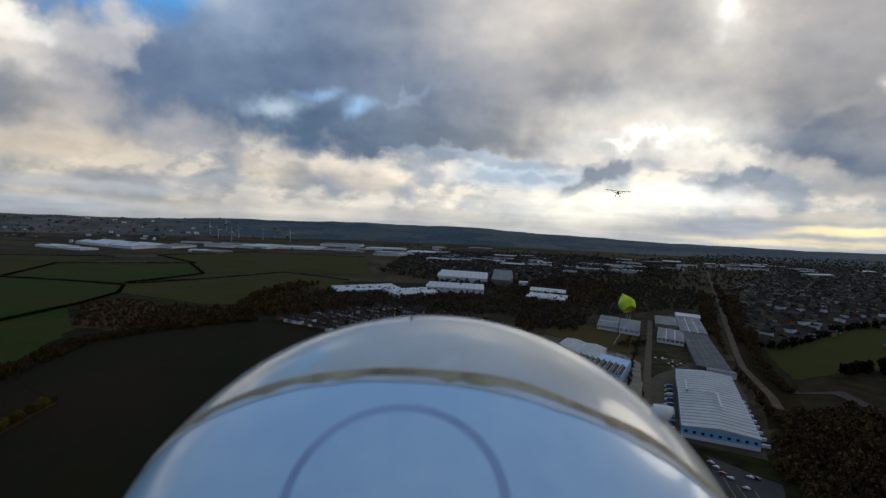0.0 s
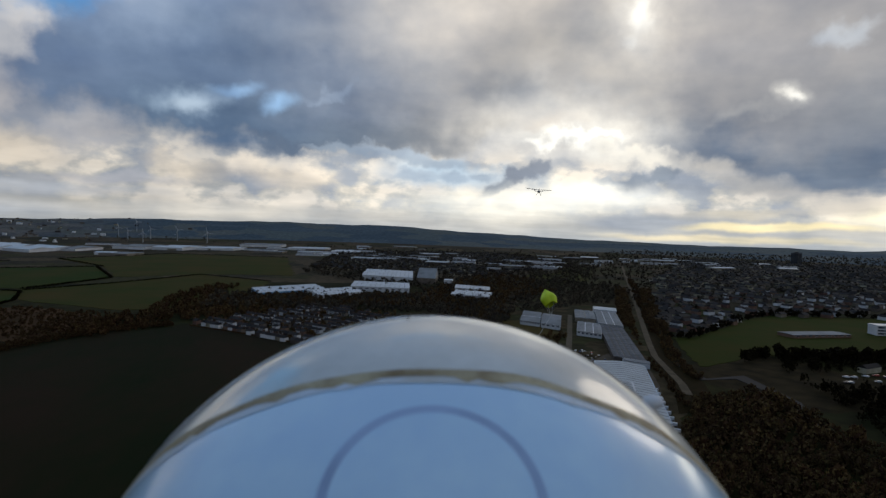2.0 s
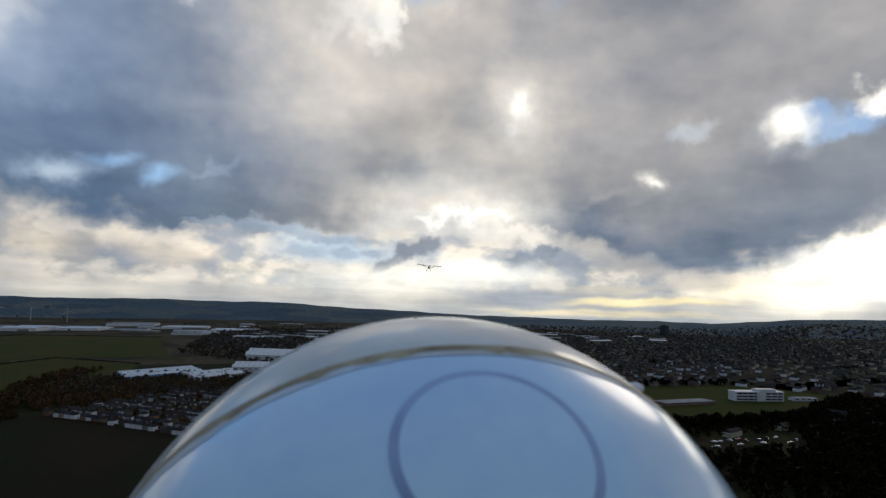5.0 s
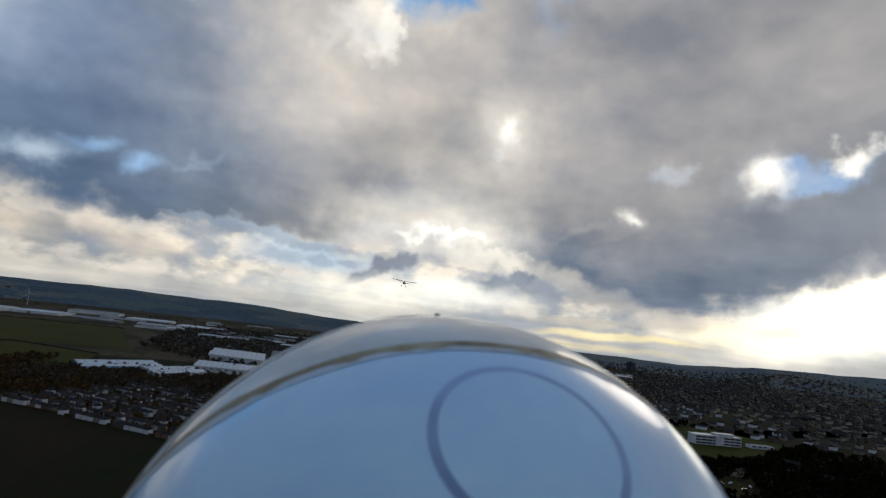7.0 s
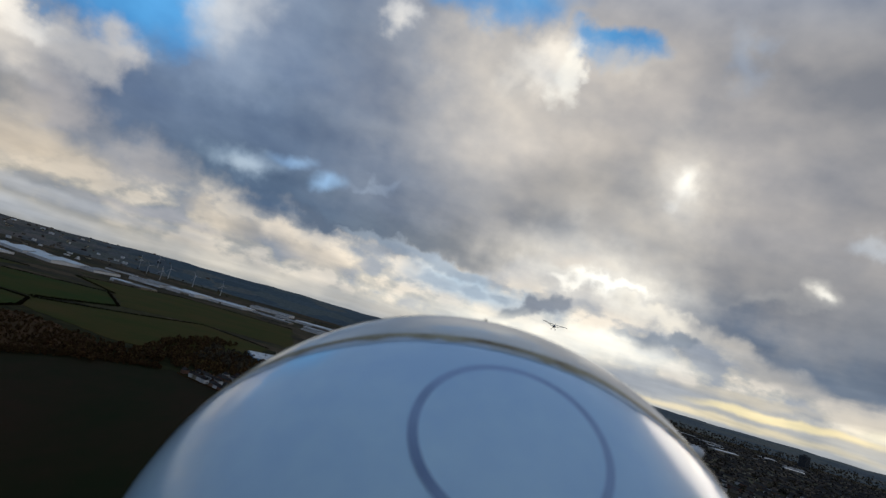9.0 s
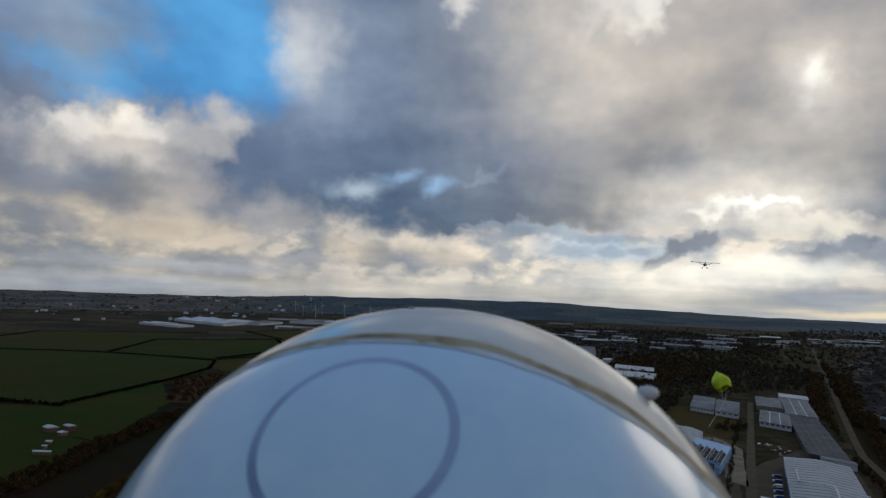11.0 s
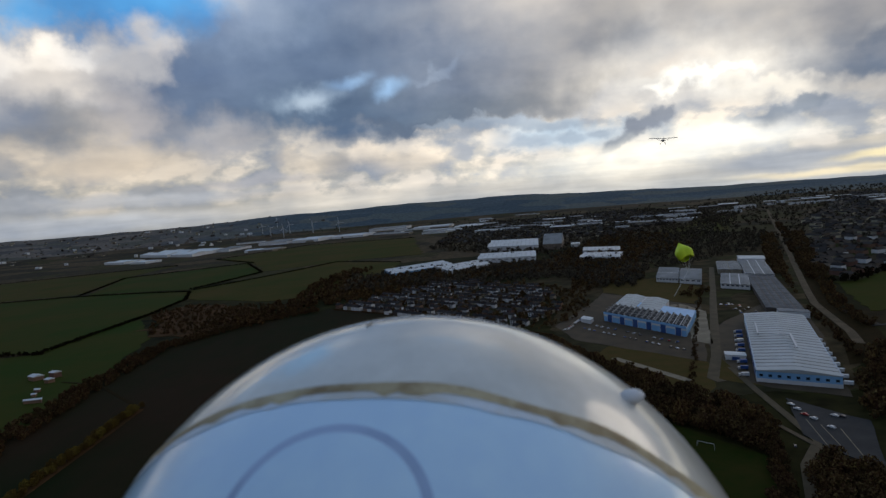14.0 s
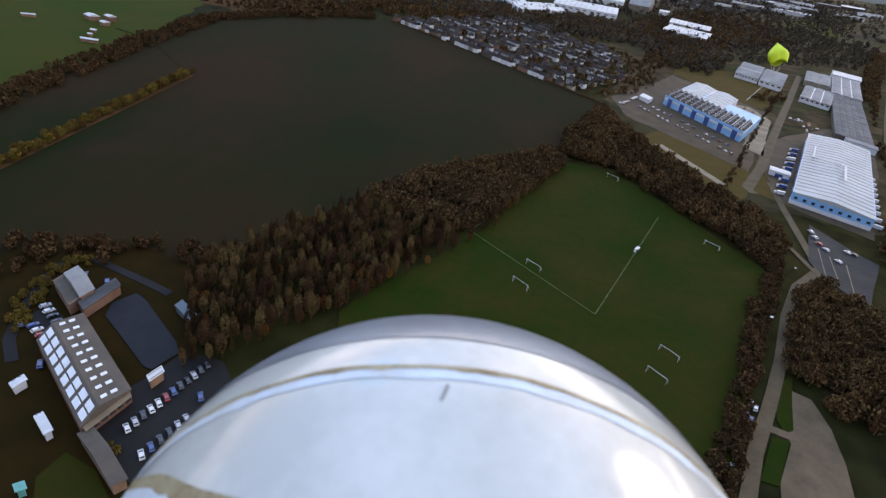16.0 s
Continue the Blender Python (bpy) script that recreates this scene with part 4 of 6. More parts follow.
woods("garden_trees", strewn([(-185, 700), (-100, 660), (50, 560), (110, 650), (130, 800), (50, 900), (-170, 860)], 9.5, RNG, 1.2), M_WOODS, "small bare garden trees among houses", 45, (2.2, 6.5), 24)
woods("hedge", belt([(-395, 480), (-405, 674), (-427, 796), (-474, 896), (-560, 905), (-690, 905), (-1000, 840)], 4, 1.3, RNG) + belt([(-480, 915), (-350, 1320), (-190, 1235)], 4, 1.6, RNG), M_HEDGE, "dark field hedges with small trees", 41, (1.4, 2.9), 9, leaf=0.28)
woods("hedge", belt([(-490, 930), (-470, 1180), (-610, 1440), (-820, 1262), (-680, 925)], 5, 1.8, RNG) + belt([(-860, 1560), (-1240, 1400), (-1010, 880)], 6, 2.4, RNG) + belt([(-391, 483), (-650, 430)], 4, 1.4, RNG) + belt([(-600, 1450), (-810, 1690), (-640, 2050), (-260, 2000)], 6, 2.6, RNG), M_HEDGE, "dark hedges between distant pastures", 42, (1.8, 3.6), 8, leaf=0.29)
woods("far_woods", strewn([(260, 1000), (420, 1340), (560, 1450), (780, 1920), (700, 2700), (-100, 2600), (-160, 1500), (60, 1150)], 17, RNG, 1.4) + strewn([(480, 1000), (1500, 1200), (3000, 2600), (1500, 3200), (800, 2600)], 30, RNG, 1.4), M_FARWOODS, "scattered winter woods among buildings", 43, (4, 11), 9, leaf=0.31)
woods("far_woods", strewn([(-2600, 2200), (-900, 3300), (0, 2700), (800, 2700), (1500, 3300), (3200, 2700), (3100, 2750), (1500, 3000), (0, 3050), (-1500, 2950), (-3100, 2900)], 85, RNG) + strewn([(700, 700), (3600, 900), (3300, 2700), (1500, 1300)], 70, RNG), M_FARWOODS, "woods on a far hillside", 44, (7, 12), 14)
woods("tree_belt", belt([(-119.7, 107.4), (-127.3, 119.7), (-130.6, 133.2), (-127.7, 141.7)], 6, 2.0, RNG) + belt([(-73.7, 83.7), (-70.4, 81.5)], 3, 2, RNG), M_GOLD, "golden-brown bushes round a works yard", 60, (1.8, 3.2), 60, leaf=0.16)
sheet("field", [(-81.2, 69.3), (-80.3, 77.6), (-72.0, 75.9), (-62.5, 68.9), (-76.4, 63.8)], 0.5, M_GRASS, "small mown lawn beside a works", "lawn", 0.6)
woods("tree_belt", clear_of(strewn([(400, 890), (570, 1300), (650, 1290), (480, 880)], 8, RNG), RAILS, 14) + strewn([(205, 1010), (420, 1250), (340, 1320), (150, 1150)], 9, RNG) + strewn([(262, 740), (290, 800), (262, 800), (230, 760)], 9, RNG, 0.9), M_WOODS, "dark winter trees round industrial units", 62, (5, 9), 28, leaf=0.19)
woods("scrub", strewn([(-405, 680), (-384, 748), (-300, 712), (-246, 645), (-262, 600), (-300, 555), (-340, 560)], 6, random.Random(81), 1.3) + strewn([(-300, 560), (-270, 640), (-225, 690), (-215, 730), (-330, 740)], 6, random.Random(82), 1.3), M_RUSSET, "low russet bushes in rough scrub", 63, (1.0, 4.2), 22, leaf=0.24)
woods("tree_belt", strewn([(205, 335), (240, 400), (296, 480), (330, 300), (420, 200), (260, 110), (205, 170), (190, 250)], 7, RNG, 0.7), M_WOODS, "wide dark winter wood beyond a lane", 64, (5.5, 10), 42, leaf=0.155)

woods("tree_belt", clear_of(strewn([(150, 830), (235, 900), (250, 1040), (420, 1420), (330, 1560), (120, 1180), (140, 960), (96, 760)], 10, RNG, 1.1), [(246, 850), (270, 905), (290, 965)], 36), M_WOODS, "dark bare trees between factory units", 65, (5, 10), 25, leaf=0.185)
woods("tree_belt", clear_of(strewn([(348, 545), (400, 700), (490, 900), (630, 1250), (560, 1280), (436, 950), (342, 650)], 8, RNG, 0.8), RAILS, 14), M_WOODS, "dark thicket along a railway", 66, (4, 8), 40, leaf=0.16)
woods("tree_belt", clear_of(clear_of(strewn([(270, 985), (330, 1010), (400, 1070), (470, 1090), (610, 1340), (480, 1480), (330, 1330)], 10, random.Random(84), 1.3), RAILS, 14), [(354, 930), (410, 1010), (352, 970)], 46), M_FARWOODS, "thin grey-brown woodland beyond industrial units", 72, (3, 8), 18, leaf=0.23)
woods("tree_belt", strewn([(-240, 720), (-190, 720), (-60, 930), (60, 960), (150, 1000), (130, 1130), (-60, 1080), (-230, 950)], 9, RNG, 0.8), M_WOODS, "dark wood behind terraced houses", 67, (5, 9), 25, leaf=0.185)
woods("tree_belt", belt([(134, 395), (142, 420), (205, 600), (290, 830)], 4, 5, random.Random(71)), M_RUSSET, "low scrub beside an estate road", 68, (2, 4.5), 40, leaf=0.16)

# same winter trees, given the darkest hedge material as painted shade
woods("tree_belt", clear_of(clear_of(strewn([(335, 330), (362, 470), (404, 528), (600, 520), (850, 640), (960, 560), (620, 230), (420, 210)], 9.5, RNG, 0.8), [(388, 452), (515, 452)], 26), [(350, 560), (345, 500), (322, 400), (300, 330)], 9), M_HEDGE, "wide dark wood below a school field, shaded by colour", 69, (5, 9), 30, leaf=0.17)
woods("tree_belt", belt([(70, 118), (84, 147.4), (96.8, 185.5), (111.5, 229.5), (134.2, 281.3)], 8, 2.3, random.Random(72)), M_RUSSET, "dense russet hedge beside a lane", 70, (2, 4.2), 60, leaf=0.14)

# ---- buildings ----
def length(v):
    return math.hypot(v[0], v[1])


def grid_part(name, cells, mat, parent, u, v, label=""):
    bm = bmesh.new()
    for c in cells:
        box(bm, *c)
    return part(name, skewed(bm, u, v), mat, parent, label)


def shed(name, at, u, v, height, walls, roof, label, category="industrial building", bays=1, along_u=True, pitch=0.10, doors=0, windows=0, vents=0, ribs=0, group="", rail=None, base=0.3, trim=None, wide=0.25):
    """An industrial shed on a plot with sides u and v: walls, low gabled roofs, doors, windows, ridge vents."""
    height *= laid_size(*at)
    at, u, v = plot(at, u, v)
    root = thing(name, (at[0], at[1], base), 0, label, category, group)
    a, b = length(u), length(v)
    bm = bmesh.new()
    box(bm, 0, 0, -0.5, a, b, height)
    part("wall", skewed(bm, u, v), walls, root)
    span, run = (b, a) if along_u else (a, b)
    for k in range(bays):
        s0, s1 = span * k / bays, span * (k + 1) / bays
        top = height + pitch * (s1 - s0) / 2
        bm = bmesh.new()
        rows = []
        for r in (-0.4, run + 0.4):
            row = []
            for s, z in ((s0 - (0.4 if k == 0 else 0), height - 0.05), ((s0 + s1) / 2, top), (s1 + (0.4 if k == bays - 1 else 0), height - 0.05), (s1, height - 0.5), (s0, height - 0.5)):
                row.append(bm.verts.new((r, s, z) if along_u else (s, r, z)))
            rows.append(row)
        for i in range(5):
            j = (i + 1) % 5
            bm.faces.new((rows[0][i], rows[0][j], rows[1][j], rows[1][i]))
        bm.faces.new(rows[0])
        bm.faces.new(rows[1][::-1])
        ob = part("roof", skewed(bm, u, v), roof, root)
        if ribs:
            for i in range(1, ribs):
                bm = bmesh.new()
                r, m = run * i / ribs, (s0 + s1) / 2
                low = [[], []]
                for side, t in enumerate((r - wide, r + wide)):
                    for e, z in ((s0 + 0.3, height + (top - height) * 0.6 / (s1 - s0)), (m, top), (s1 - 0.3, height + (top - height) * 0.6 / (s1 - s0))):
                        low[side].append([bm.verts.new((t, e, z + d) if along_u else (e, t, z + d)) for d in (-0.02, 0.08)])
                for k2 in (0, 1):
                    (p, q), (p2, q2) = low[0][k2:k2 + 2], low[1][k2:k2 + 2]
                    for face in ((p[1], q[1], q2[1], p2[1]), (p[0], q[0], q[1], p[1]), (p2[1], q2[1], q2[0], p2[0])):
                        bm.faces.new(face)
                bm.faces.new((low[0][0][0], low[0][0][1], low[1][0][1], low[1][0][0]))
                bm.faces.new((low[0][2][1], low[0][2][0], low[1][2][0], low[1][2][1]))
                bmesh.ops.recalc_face_normals(bm, faces=bm.faces)
                part("roof_rib", skewed(bm, u, v), trim or M_MIDROOF, ob)
        if vents:
            for i in range(vents):
                r = run * (i + 0.5) / vents
                m = (s0 + s1) / 2
                c = (r - run / vents * 0.3, m - 0.7, top - 0.2, r + run / vents * 0.3, m + 0.7, top + 0.5)
                grid_part("ridge_vent", [c if along_u else (c[1], c[0], c[2], c[4], c[3], c[5])], M_ROOFLIGHT, ob, u, v)
    for i in range(doors):
        x = a * (i + 0.5) / doors
        grid_part("door", [(x - 2.4, -0.18, 0, x + 2.4, 0.05, min(5.2, height * 0.62))], M_DEEPBLUE, root, u, v, "dark blue loading door")
    for i in range(windows):
        x = a * (i + 0.5) / windows
        ob = grid_part("window", [(x - a / windows * 0.28, -0.14, height * 0.55, x + a / windows * 0.28, 0.05, height * 0.55 + 1.3)], M_DARKGLASS, root, u, v)
        grid_part("sill", [(x - a / windows * 0.30, -0.22, height * 0.55 - 0.15, x + a / windows * 0.30, 0.05, height * 0.55)], M_SHEET, ob, u, v)
    return root


# the great white warehouse
WH_U, WH_V, WH_AT = (45.0, -16.0), (74.0, 197.0), (174.0, 396.0)
wh = shed("warehouse", WH_AT, WH_U, WH_V, 8.5, M_SKYBLUE, M_WAREROOF, "large warehouse with ribbed white roof and pale blue walls", "warehouse", 1, False, 0.09, 0, 0, 0, 22, trim=M_MIDROOF, wide=0.6)
_, WHU, WHV = plot(WH_AT, WH_U, WH_V)
grid_part("plinth", [(-0.15, -0.15, 0, length(WHU) + 0.15, length(WHV) + 0.15, 2.2)], M_SHEET, wh, WHU, WHV, "white lower wall band")
for i in range(9):
    x = length(WHU) * (i + 0.5) / 9
    grid_part("window", [(x - 0.9, -0.3, 3.4, x + 0.9, -0.02, 4.8)], M_DARKGLASS, wh, WHU, WHV)
for i in range(7):
    y = length(WHV) * (0.06 + i * 0.10)
    grid_part("loading_door", [(-0.35, y, 0.1, -0.05, y + 7, 4.6)], M_DEEPBLUE, wh, WHU, WHV, "dark blue loading dock")
grid_part("roof_walkway", [(5, 74, 10.3, 24, 75.2, 10.9), (24, 40, 10.6, 25.2, 75, 11.2), (5, 74, 9.4, 6, 108, 10.3)], M_STEEL, wh, WHU, WHV, "grey duct run across the roof")


def lorry(at, turn, body_mat, label):
    root = thing("lorry", (*lay(*at), 0.3), turn, label, "lorry", "lorries at the warehouse")
    root.scale = (0.72, 0.72, 0.72)
    part("trailer_body", box(bmesh.new(), -1.2, -3, 0.9, 1.2, 3, 3.5, 0.08), body_mat, root)
    part("cab", box(bmesh.new(), -1.15, 3.2, 0.5, 1.15, 5.0, 2.8, 0.2), PAINTS[0], root)
    for y in (-2.2, -1.1, 4.0):
        for x in (-1.05, 1.05):
            part("wheel", tube(bmesh.new(), (x - 0.15, y, 0.5), (x + 0.15, y, 0.5), 0.5, 0.5, 10), M_TYRE, root)
    return root


heading = -math.degrees(math.atan2(WH_V[0], WH_V[1]))
for i in range(9):
    k = 0.05 + i * 0.085
    x, y = WH_AT[0] + WH_V[0] * k - 6, WH_AT[1] + WH_V[1] * k + 2
    lorry((x, y), heading + 100, M_DEEPBLUE if i % 3 else PAINTS[0], "box lorry with dark blue body at a loading dock")
for i in range(9):
    k = 0.04 + i * 0.075
    x, y = WH_AT[0] + WH_U[0] + WH_V[0] * k + 4.5, WH_AT[1] + WH_U[1] + WH_V[1] * k - 1
    lorry((x, y), heading + 80, M_SHEET, "white box lorry parked beside a warehouse wall")
for bay in [[(172.7, 318.5), (165.5, 282.8)], [(179.5, 312.8), (168.9, 273.0)], [(169.5, 326.8), (161.1, 290.5)]]:
    strip("parking_strip", bay, 0.4, 0.5, M_CONCRETE, "painted line between lorry bays", "parking bay")
shed("site_hut", (176, 452), (13, -4), (3, 10), 4.2, M_SHEET, M_WHITE, "small white yard hut with shallow roof", "hut", doors=1)

# the blue factory with its saw-tooth roof
BF_U, BF_V, BF_AT = (56.0, -78.0), (36.0, 88.0), (116.0, 606.0)


def saw_tooth_factory():
    at, u, v = plot(BF_AT, BF_U, BF_V)
    a, b = length(u), length(v)
    root = thing("factory", (*at, 0.3), 0, "pale blue factory with dark saw-tooth roof and blue doors", "factory")
    part("wall", skewed(box(bmesh.new(), 0, 0, -0.5, a, b, 6.5), u, v), M_SKYBLUE, root)
    grid_part("parapet", [(-0.2, -0.35, 6.2, a + 0.2, -0.1, 8.2)], M_SKYBLUE, root, u, v, "pale blue front parapet")
    grid_part("wall_band", [(-0.12, -0.14, 4.6, a + 0.12, 0.02, 6.4)], M_SHEET, root, u, v, "white upper wall band")
    n = 13
    for i in range(n):
        x0, x1 = a * i / n, a * (i + 1) / n
        bm = bmesh.new()
        ends = [[bm.verts.new((x, y, z)) for x, z in ((x0, 6.45), (x0 + (x1 - x0) * 0.35, 9.3), (x1, 6.45))] for y in (-0.1, b * 0.55)]
        for k in range(3):
            j = (k + 1) % 3
            bm.faces.new((ends[0][k], ends[0][j], ends[1][j], ends[1][k]))
        bm.faces.new(ends[0])
        bm.faces.new(ends[1][::-1])
        ob = part("saw_tooth_roof", skewed(bm, u, v), M_DARKFELT, root, "dark saw-tooth roof bay")
        w = x1 - x0
        cells = []
        for k in range(6):
            y0 = b * 0.55 * (k + 0.14) / 6
            cells.append((x0 + w * 0.44, y0, 0, x0 + w * 0.62, y0 + b * 0.55 * 0.72 / 6, 0.1))
        bm = bmesh.new()
        for c in cells:
            box(bm, *c)
        for p in bm.verts:
            t = (p.co.x - x0) / w
            p.co.z += 6.45 + 2.85 * (1 - t) / 0.65 + 0.04
        part("rooflight", skewed(bm, u, v), M_MIDROOF, ob, "pale rooflight strip")
    for i in range(n + 1):
        x = a * i / n
        grid_part("gutter", [(x - 0.35, 0.2, 6.5, x + 0.35, b * 0.55, 6.85)], M_STEEL, root, u, v, "pale valley gutter")
    for y in (0.12, 0.27, 0.42):
        grid_part("walkway", [(0, b * y - 0.3, 9.3, a, b * y + 0.3, 9.45)], M_MIDROOF, root, u, v, "thin pale roof walkway")
    for i in range(6):
        x = a * (i + 0.5) / 6
        d = grid_part("door", [(x - 2.6, -0.5, 0, x + 2.6, -0.02, 6.4)], M_DEEPBLUE, root, u, v, "tall dark blue door")
        grid_part("door_frame", [(x - 3.1, -0.22, 0, x - 2.6, -0.02, 5.4), (x + 2.6, -0.22, 0, x + 3.1, -0.02, 5.4), (x - 3.1, -0.22, 5.0, x + 3.1, -0.02, 5.4)], M_SHEET, d, u, v)
    return root


saw_tooth_factory()
back = (BF_AT[0] + BF_V[0] * 0.58, BF_AT[1] + BF_V[1] * 0.58)
shed("factory_hall", back, (BF_U[0] * 0.62, BF_U[1] * 0.62), (BF_V[0] * 0.85, BF_V[1] * 0.85), 8.0, M_SHEET, M_WAREROOF, "pale-roofed hall behind a saw-tooth factory", bays=2, along_u=False, ribs=6)
shed("factory_annexe", (back[0] + BF_U[0] * 0.72, back[1] + BF_U[1] * 0.72 + 8), (18, -22), (20, 50), 5, M_SHEET, M_MIDROOF, "low grey annexe with flat sheeting", bays=2)
shed("factory_annexe", (back[0] + BF_U[0] * 0.66, back[1] + BF_U[1] * 0.66), (12, -14), (6, 16), 6, M_SHEET, M_WHITE, "small white extension beside a factory hall")
shed("tank_house", (92, 600), (8, -10), (5, 14), 4, M_SHEET, M_WHITE, "small white plant house in a yard", "hut")

# sheds along the estate road
shed("industrial_unit", (306, 806), (30, -18), (30, 80), 6, M_SHEET, M_MIDROOF, "long pale unit with grey ribbed roof", bays=3, along_u=False, ribs=9, windows=6)
shed("industrial_unit", (342, 915), (30, -12), (24, 74), 6, M_RENDER, M_MIDROOF, "low unit with weathered grey roof", bays=2, along_u=False, ribs=7)
shed("industrial_unit", (240, 870), (26, -15), (30, 92), 6, M_SHEET, M_MIDROOF, "grey ribbed unit with white front", bays=2, along_u=True, windows=7, ribs=8)
shed("industrial_unit", (267, 852), (25, -15), (30, 88), 6.5, M_SHEET, M_MIDROOF, "grey-roofed unit beside a taller white one", bays=1, along_u=True, windows=4, ribs=5)
shed("long_works", (290, 640), (30, -17), (72, 225), 6.5, M_RENDER, M_SLATE, "long works with dark felt roof and grey rooflights", bays=5, along_u=False, ribs=14, trim=M_MIDROOF)
shed("works_end", (362, 866), (32, -17), (38, 118), 7, M_SHEET, M_MIDROOF, "works extension with pale sheet roof", bays=3, along_u=False, ribs=9)
shed("works_end", (400, 986), (34, -17), (10, 32), 8, M_SHEET, M_WHITE, "white end bay of a long works", bays=1)
shed("works_gable", (293, 620), (24, -13), (5, 15), 6.5, M_SHEET, M_MIDROOF, "small gabled end building of a works")

# white sheds beyond the houses
shed("distribution_shed", (-24, 1140), (112, 4), (6, 92), 9, M_SHEET, M_WHITE, "long low white shed", bays=2, ribs=12, windows=9)
shed("distribution_shed", (-6, 1340), (112, -24), (12, 150), 11, M_SHEET, M_WHITE, "white distribution shed with shallow roof", bays=2, ribs=12)
shed("distribution_shed", (-165, 985), (96, 110), (-26, 70), 7, M_SKYBLUE, M_WHITE, "pale blue shed with long white roof", bays=3, ribs=10)
shed("distribution_shed", (-70, 1000), (70, 80), (-30, 60), 7, M_SHEET, M_WHITE, "white shed with curved-looking sheet roof", bays=2, ribs=8)
shed("distribution_shed", (164, 1100), (68, -22), (20, 66), 8, M_SHEET, M_WHITE, "white twin-roofed shed among trees", bays=2, ribs=9)
shed("distribution_shed", (184, 1195), (68, -22), (12, 54), 8, M_SHEET, M_WHITE, "white shed behind another", bays=1, ribs=9)
shed("domed_hall", (115, 1310), (40, -6), (16, 80), 12, M_RENDER, M_MIDROOF, "grey hall with stepped roof", "hall", bays=1, pitch=0.4)
shed("site_hut", (178, 1330), (18, 0), (6, 26), 7, M_SHEET, M_WHITE, "small white block beside trees", "hut")


def far_sheds():
    rng = random.Random(5)
    spots = [(-1330, 2150, 180, -130, 30, 190, 9), (-1130, 2010, 120, -80, 30, 220, 9), (-1010, 2080, 70, -20, 20, 160, 8), (-1290, 1880, 100, -50, 30, 70, 7), (-1150, 1800, 70, -30, 20, 60, 6),
             (-920, 2290, 120, -14, 40, 150, 10), (-780, 2280, 110, -12, 40, 160, 10), (-640, 2340, 130, 16, 30, 110, 8), (-560, 2720, 170, 40, 10, 120, 10), (-330, 2540, 150, 24, 20, 100, 8), (-140, 2350, 110, 0, 20, 110, 8)]
    for k, (x, y, ux, uy, vx, vy, h) in enumerate(spots):
        shed("far_shed", (x, y), (ux, uy), (vx, vy), h, M_SHEET, M_MIDROOF if k % 3 == 2 else M_WHITE, "long white distribution shed far across fields", "shed", bays=2, group="far sheds")
    clusters = [(-2, 2250, 420), (3, 2000, 300), (8, 2150, 380), (14, 1900, 300), (19, 2300, 380), (27, 2600, 420), (34, 2500, 500), (2, 2900, 500)]
    for i in range(84):
        az, far, wide = clusters[i % len(clusters)]
        a, r = radians(az + rng.uniform(-3.2, 3.2)), far + rng.uniform(-wide, wide) * 0.7
        x, y = r * math.sin(a), r * math.cos(a)
        turn = rng.choice((-0.35, -0.3, 0.1))
        c, d, l, w = math.cos(turn), math.sin(turn), rng.uniform(22, 90), rng.uniform(22, 60)
        shed("far_shed", (x, y), (l * c, l * d), (-w * d, w * c), rng.uniform(5, 9),
             rng.choice((M_SHEET, M_RENDER, M_RENDER)), rng.choice((M_WHITE, M_WAREROOF, M_MIDROOF, M_MIDROOF, M_SLATE)), "pale roofed industrial shed in the distance", "shed", bays=rng.choice((1, 2)), group="far sheds")
    loose = random.Random(91)
    for i in range(26):
        a, r = radians(loose.uniform(-24, -3)), loose.uniform(1950, 2850)
        x, y = r * math.sin(a), r * math.cos(a)
        l, w, turn = loose.uniform(35, 130), loose.uniform(25, 70), loose.choice((-0.2, -0.15, 0.12))
        c, d = math.cos(turn), math.sin(turn)
        if not (-700 < x < -200 and y < 2080):
            shed("far_shed", (x, y), (l * c, l * d), (-w * d, w * c), loose.uniform(4, 7), loose.choice((M_SHEET, M_RENDER)), loose.choice((M_WHITE, M_MIDROOF, M_SLATE, M_MIDROOF)),
                 "low grey-roofed shed beyond open fields", "shed", bays=loose.choice((1, 2, 3)), group="far sheds")
    for i in range(34):
        a = radians(rng.choice((rng.uniform(-42, -22), rng.gauss(-29, 2.5))))
        r = rng.uniform(2500, 4300)
        x, y = r * math.sin(a), r * math.cos(a)
        shed("far_shed", (x, y), (rng.uniform(6, 24), rng.uniform(-5, 5)), (rng.uniform(-5, 8), rng.uniform(8, 20)), rng.uniform(4, 11),
             M_SHEET, M_WHITE, "pale block on the edge of a distant town", "shed", group="far sheds", base=rise(x, y))


far_sheds()


def wind_turbine(x, y, h, turn):
    root = thing("wind_turbine", (x, y, rise(x, y)), turn, "white three-bladed wind turbine on a plain", "wind turbine", "turbines beyond the sheds")
    part("tower", tube(bmesh.new(), (0, 0, -1), (0, 0, h), h * 0.028, h * 0.018, 12), M_STEEL, root)
    part("nacelle", box(bmesh.new(), -1.6, -4, h - 1.5, 1.6, 4, h + 1.8, 0.4), M_STEEL, root)
    for k in range(3):
        a = radians(90 + k * 120 + turn)
        bm = bmesh.new()
        tip = (math.cos(a) * h * 0.5, -4.4, h + math.sin(a) * h * 0.5)
        tube(bm, (0, -4.4, h), tip, 1.5, 0.35, 6)
        part("blade", bm, M_STEEL, root)


